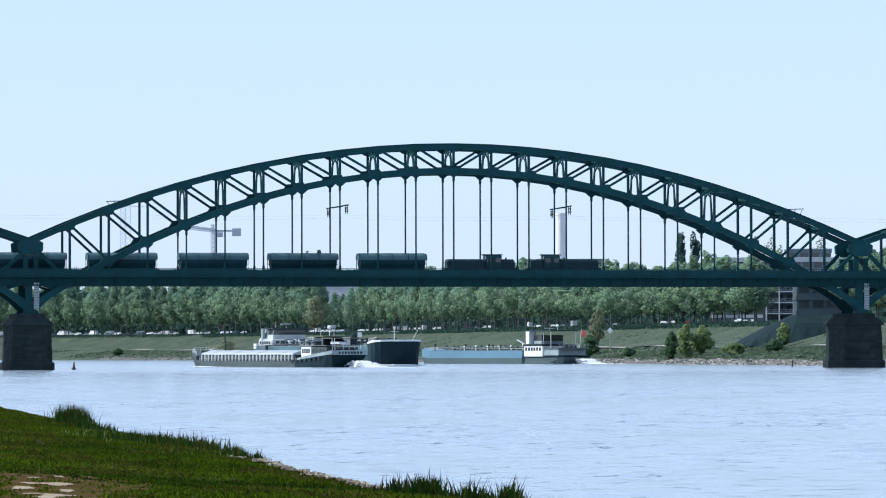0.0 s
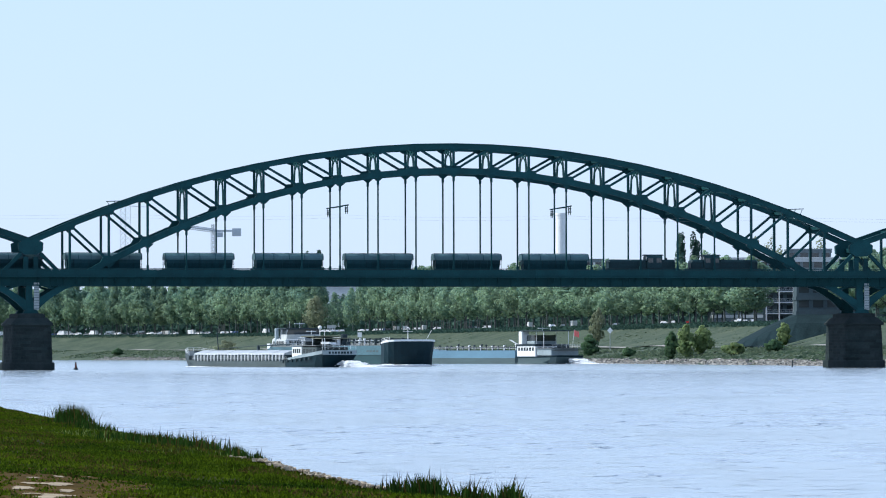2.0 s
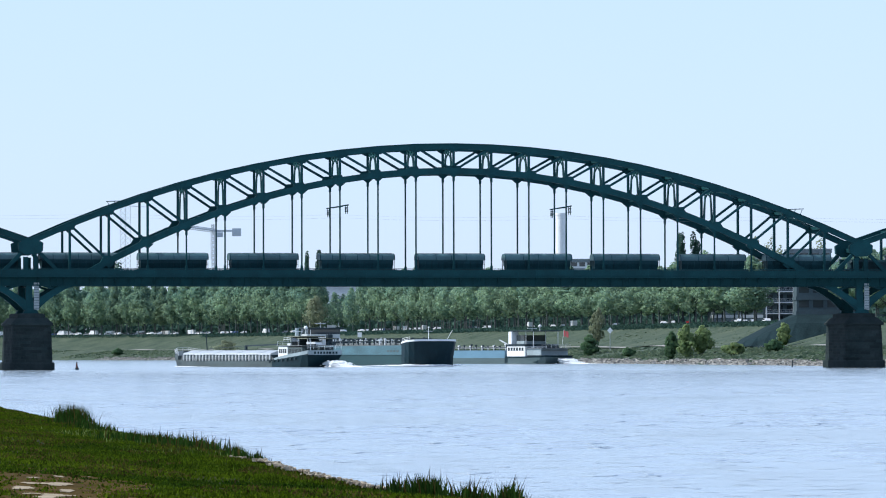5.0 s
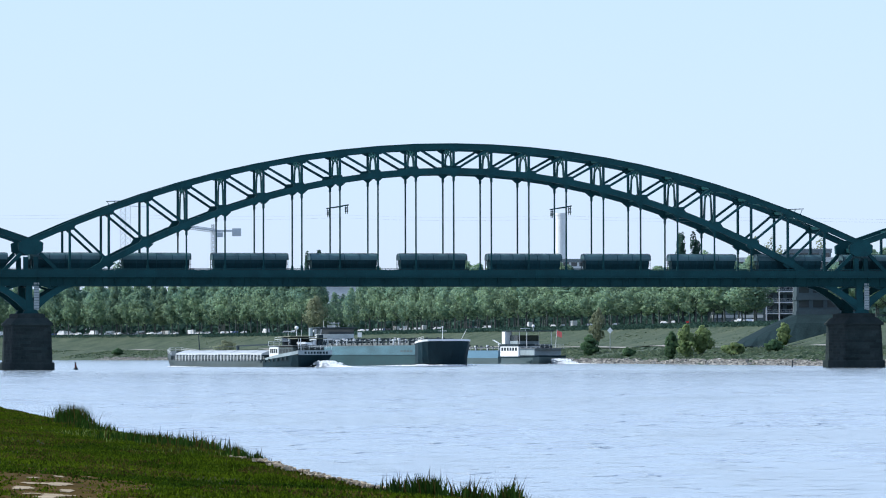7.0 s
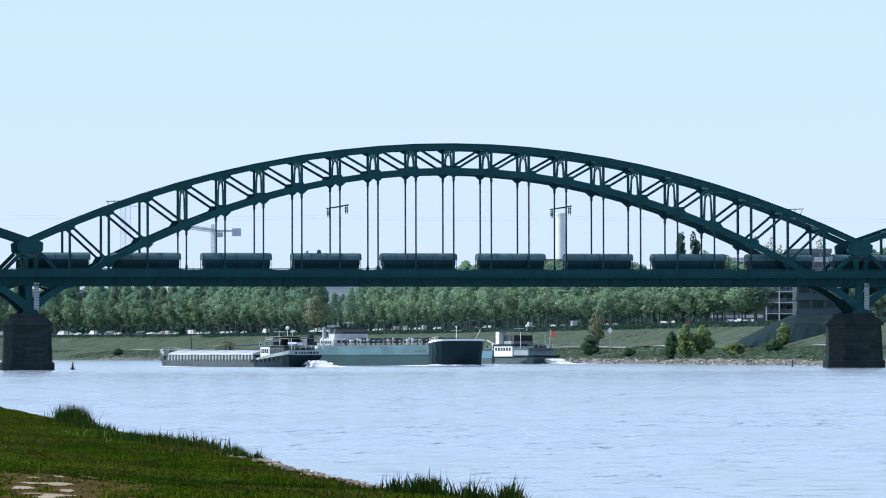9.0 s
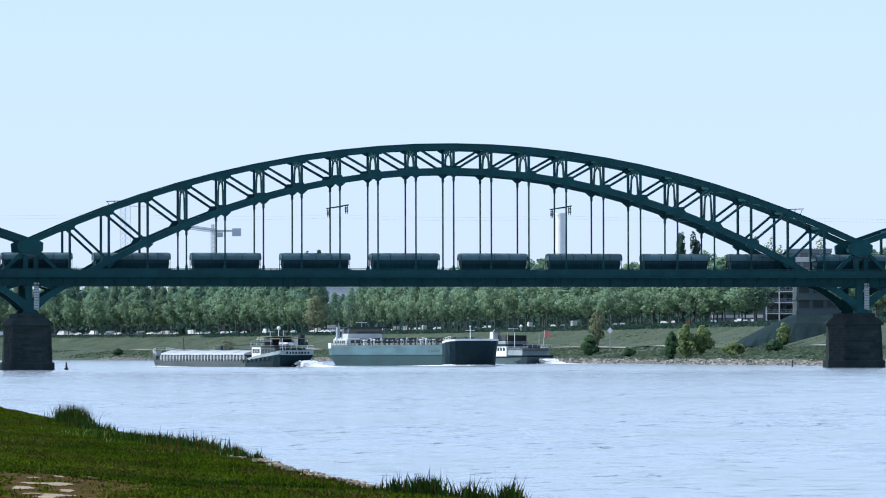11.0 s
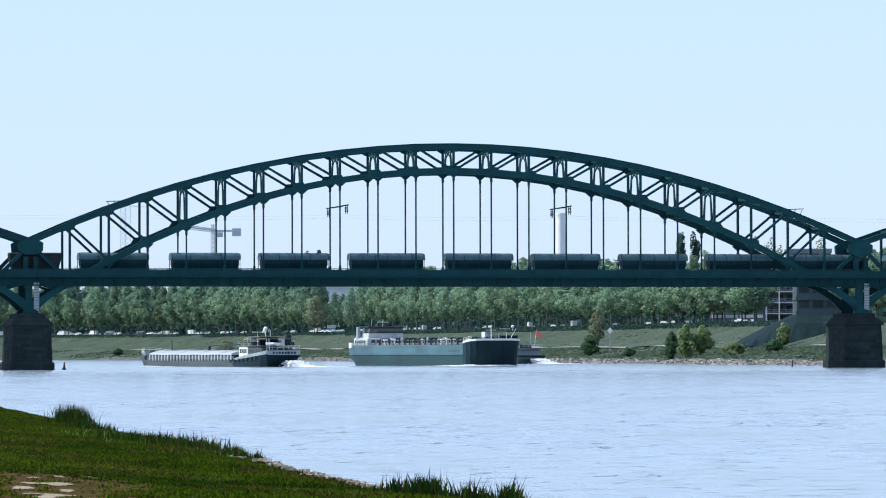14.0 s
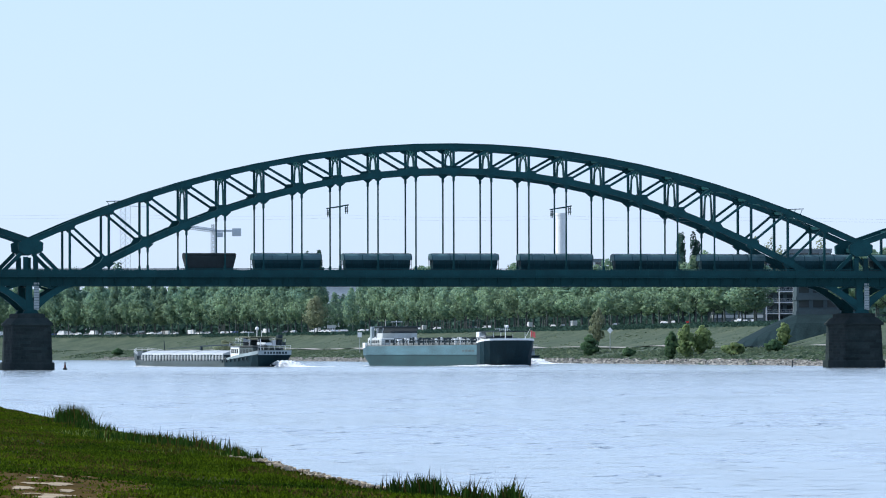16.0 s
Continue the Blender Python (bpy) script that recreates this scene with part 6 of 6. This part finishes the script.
def near_meadow():
    rng = np.random.RandomState(15)
    spots = []
    while len(spots) < 150000:
        y = 60 + 220 * rng.uniform() ** 1.3
        d = 0.75 + 25 * rng.uniform() ** 1.2
        x = near_x(y, d)
        if x < -0.096 * y - 1 or bareness(x, y) > 0.34 + 0.5 * rng.uniform() or (y < 126 and d < 1.0 + 0.4 * math.sin(y * 1.7)) or (rng.uniform() < 0.5 and noise.noise(Vector((x * 0.45, y * 0.16, 40))) > 0.2):
            continue
        k = 0.7 + 0.6 * max(0, noise.noise(Vector((x * 0.25, y * 0.1, 4)))) + (0.5 if d < 2.5 else 0)
        spots.append((y, d, k))
    blades("meadow_grass", "short bright green meadow grass on the near bank", M_GRASS, spots, 1, 0.035, 0.10, 0.028)
    dry = [s for i, s in enumerate(spots) if i % 3 == 0 and noise.noise(Vector((near_x(s[0], s[1]) * 0.5, s[0] * 0.12, 12))) > 0.05]
    blades("dry_grass", "dry brown grass scattered through the meadow", M_DRY, [(y + 0.1, d, k) for y, d, k in dry], 7, 0.04, 0.12, 0.03)
    rng = np.random.RandomState(16)
    tufts, stalks = [], []
    for y0, d0, sy, sd, n, k in ((192, 1.4, 1.6, 0.6, 1600, 1.2), (186, 1.2, 2.0, 0.6, 300, 0.6), (178, 1.4, 3.0, 1.0, 420, 0.55),
                                 (151, 2.2, 2.4, 1.6, 400, 0.5), (144, 1.8, 1.8, 1.5, 800, 0.62), (139.5, 1.5, 1.4, 1.2, 500, 0.66), (131, 1.0, 1.1, 0.4, 450, 0.6), (127, 0.9, 0.8, 0.3, 220, 0.5),
                                 (96.3, 1.2, 0.7, 0.4, 400, 0.6), (94.4, 1.1, 0.8, 0.35, 700, 0.75), (92.3, 1.0, 0.6, 0.3, 350, 0.6), (90.4, 0.9, 0.8, 0.3, 500, 0.75), (158, 1.4, 12, 0.7, 300, 0.3)):
        for _ in range(int(n * 0.75)):
            y, d = rng.normal(y0, sy * 0.55), max(0.3, rng.normal(d0, sd * 0.5))
            fall = math.exp(-((y - y0) / sy) ** 2 * 0.6)
            (tufts if rng.uniform() < 0.9 else stalks).append((y, d, k * (0.45 + 0.55 * fall)))
    blades("bank_tufts", "tall dark green grass tufts along the water's edge", M_REED, tufts, 2, 0.2, 0.72, 0.022, 0.45)
    blades("weed_stalks", "thin brown weed stalks among the grass tufts", M_DRY, stalks, 3, 0.4, 0.95, 0.02, 0.35)
    # sandy rim and trodden patches, thin sheets over the soil
    verts, faces = [], []
    ys = np.arange(80, 140, 0.5)
    for y in ys:
        for d in (0.05, 0.4, 0.7, 1.0 + 0.5 * noise.noise(Vector((y * 0.4, 7, 0)))):
            x, yy, z = bank_point(y, d)
            verts.append((x, yy, z + 0.11))
    for r in range(len(ys) - 1):
        for c in range(3):
            a = r * 4 + c
            faces.append((a, a + 1, a + 5, a + 4))
    tagged(mesh_object("sand_rim", verts, faces, M_SAND), "pale sandy rim along the near waterline", "sand", kind="structure")
    for name, material, level, lift, label in (("bare_patches", M_SOIL, 0.36, 0.02, "trodden brown soil in the worn meadow"), ("sand_patches", M_SAND, 0.98, 0.03, "pale dry sand patches in the trodden soil")):
        verts, faces = [], []
        step_x, step_y = 0.06, 0.25
        for i in range(120):
            for j in range(170):
                x, y = -10.0 + i * step_x, 60 + j * step_y
                if bareness(x + step_x / 2, y + step_y / 2) > level:
                    k = len(verts)
                    for px, py in ((x, y), (x + step_x, y), (x + step_x, y + step_y), (x, y + step_y)):
                        d = (lerp_table(NEAR_SHORE, py) - px) / math.sqrt(1 + slope_of(NEAR_SHORE, py) ** 2)
                        verts.append((px, py, near_z(px, py, d) + lift))
                    faces.append((k, k + 1, k + 2, k + 3))
        if faces:
            tagged(mesh_object(name, verts, faces, material), label, "soil", kind="structure")
    # broad leaved weeds behind the tufts
    rng = np.random.RandomState(18)
    weeds = []
    for _ in range(1100):
        y, d = rng.uniform(128, 182), 0.7 + 3.5 * rng.uniform() ** 1.6
        if noise.noise(Vector((y * 0.14, d * 0.5, 3))) > -0.05:
            weeds.append((y, d, 1.0 if d < 3 else 0.6))
    blades("leafy_weeds", "bright green leafy weeds on the near bank", M_WEED, weeds, 8, 0.08, 0.24, 0.018)
    # pebbles and broken stones heaped along the rim
    cube = np.array([(x, y, z) for x in (-1, 1) for y in (-1, 1) for z in (-1, 1)], float)
    quads = [(0, 1, 3, 2), (4, 6, 7, 5), (0, 4, 5, 1), (2, 3, 7, 6), (1, 5, 7, 3)]
    verts, faces = [], []
    for _ in range(3200):
        y, d = rng.uniform(96, 129), abs(rng.normal(0.5, 0.3))
        r = rng.uniform(0.012, 0.045)
        x, y, z = bank_point(y, d)
        pts = cube * r * rng.uniform(0.7, 1.6, 3) * rng.uniform(0.35, 1.0, (8, 3)) + np.array((x, y, z + 0.1 + r * 0.3))
        k = len(verts)
        verts += [tuple(p) for p in pts]
        faces += [tuple(k + i for i in q) for q in quads]
    tagged(mesh_object("rim_pebbles", verts, faces, M_PEBBLE), "pale broken stones along the near waterline", "stones", kind="stuff")


near_meadow()

# ---------------------------------------------------------------- small things on the bridge and river
def catenary_boom(u):
    b = thing("catenary_boom", "dark catenary boom with hanging insulators over the tracks", "overhead line", "catenary booms", m=BRIDGE @ Matrix.Translation((u, 0, 0)))
    part("beam", beam(bmesh.new(), (-2.2, 4.5, 31.0), (2.2, 4.5, 31.75), 0.18, 0.24), M_STEEL, b)
    part("tie", beam(bmesh.new(), (0, 0, 31.3), (0, TRUSS_GAP, 31.3), 0.14, 0.16), M_STEEL, b)
    for x, z in ((-1.95, 30.95), (-1.65, 30.95), (1.6, 31.6), (1.95, 31.6)):
        bm = tube(bmesh.new(), (x, 4.5, z), (x, 4.5, z - 1.6), 0.07)
        for i in range(4):
            tube(bm, (x, 4.5, z - 0.3 - 0.25 * i), (x, 4.5, z - 0.46 - 0.25 * i), 0.17)
        part("insulator", bm, M_STEEL, b)


catenary_boom(-22.0)
catenary_boom(22.6)


def wires():
    w = thing("overhead_wire", "thin dark overhead wires above the tracks", "wire", m=BRIDGE)
    for y, z in ((2.4, 29.2), (6.6, 29.9)):
        spans = [-160, -112, -66, -22, 22.6, 66, 112, 160]
        pts = [(a + (b - a) * t, z - 0.5 * math.sin(math.pi * t)) for a, b in zip(spans, spans[1:]) for t in (0, 0.25, 0.5, 0.75)]
        part("wire", chord(bmesh.new(), pts, y, 0.016, 0.016), M_STEEL_LIGHT, w)


wires()


def platform(u, sg):
    p = thing("inspection_platform", "small steel platform on the arch top chord", "platform", "arch platforms", m=BRIDGE @ Matrix.Translation((u, 0, 0)))
    z = zt(u / PANEL) + 1.15
    part("walkway", beam(bmesh.new(), (-1.5, -0.3, z), (1.6, -0.3, z + 0.12), 0.9, 0.14), M_STEEL, p)
    for x in (-1.3, 0.0, 1.4):
        part("bracket", beam(bmesh.new(), (x, -0.3, z), (x + sg * 0.4, -0.3, z - 1.0), 0.1, 0.1), M_STEEL, p)


platform(-66.5, 1)
platform(69.0, -1)


M_BUOY = mat("dull_dark_red_paint", (0.07, 0.018, 0.018), 0.6)


def buoy():
    b = thing("river_buoy", "small dark river buoy", "buoy")
    part("float", tube(bmesh.new(), (0, 0, -0.5), (0, 0, 0.35), 0.45, 0.4, 12), M_GEAR, b)
    part("cone", tube(bmesh.new(), (0, 0, 0.35), (0, 0, 1.3), 0.25, 0.12, 10), M_BUOY, b)
    part("topmark", tube(bmesh.new(), (0, 0, 1.3), (0, 0, 1.45), 0.16, 0.16, 8), M_GEAR, b)
    return b


BUOY = buoy()
BUOY_ROWS = [(0, 130), (1.5, 133), (3.5, 136), (7, 134), (9, 128), (12.5, 113), (14.5, 113), (16, 115)]
STAKE = thing("channel_stake", "dark wooden channel stake in the shallows", "stake", m=pose(71.3, 1035, 0))
part("post", tube(bmesh.new(), (0, 0, -1.5), (0.1, 0, 1.5), 0.14, 0.1), M_GEAR, STAKE)


def move_buoy():
    walk(BUOY, [(t, pose((k - 784) * 0.10885, 975, 0, 3 * math.sin(t), 4 * math.cos(t * 1.3), 0)) for t, k in BUOY_ROWS])


def motions():
    move_train()
    move_ships()
    move_cars()
    move_buoy()


motions()
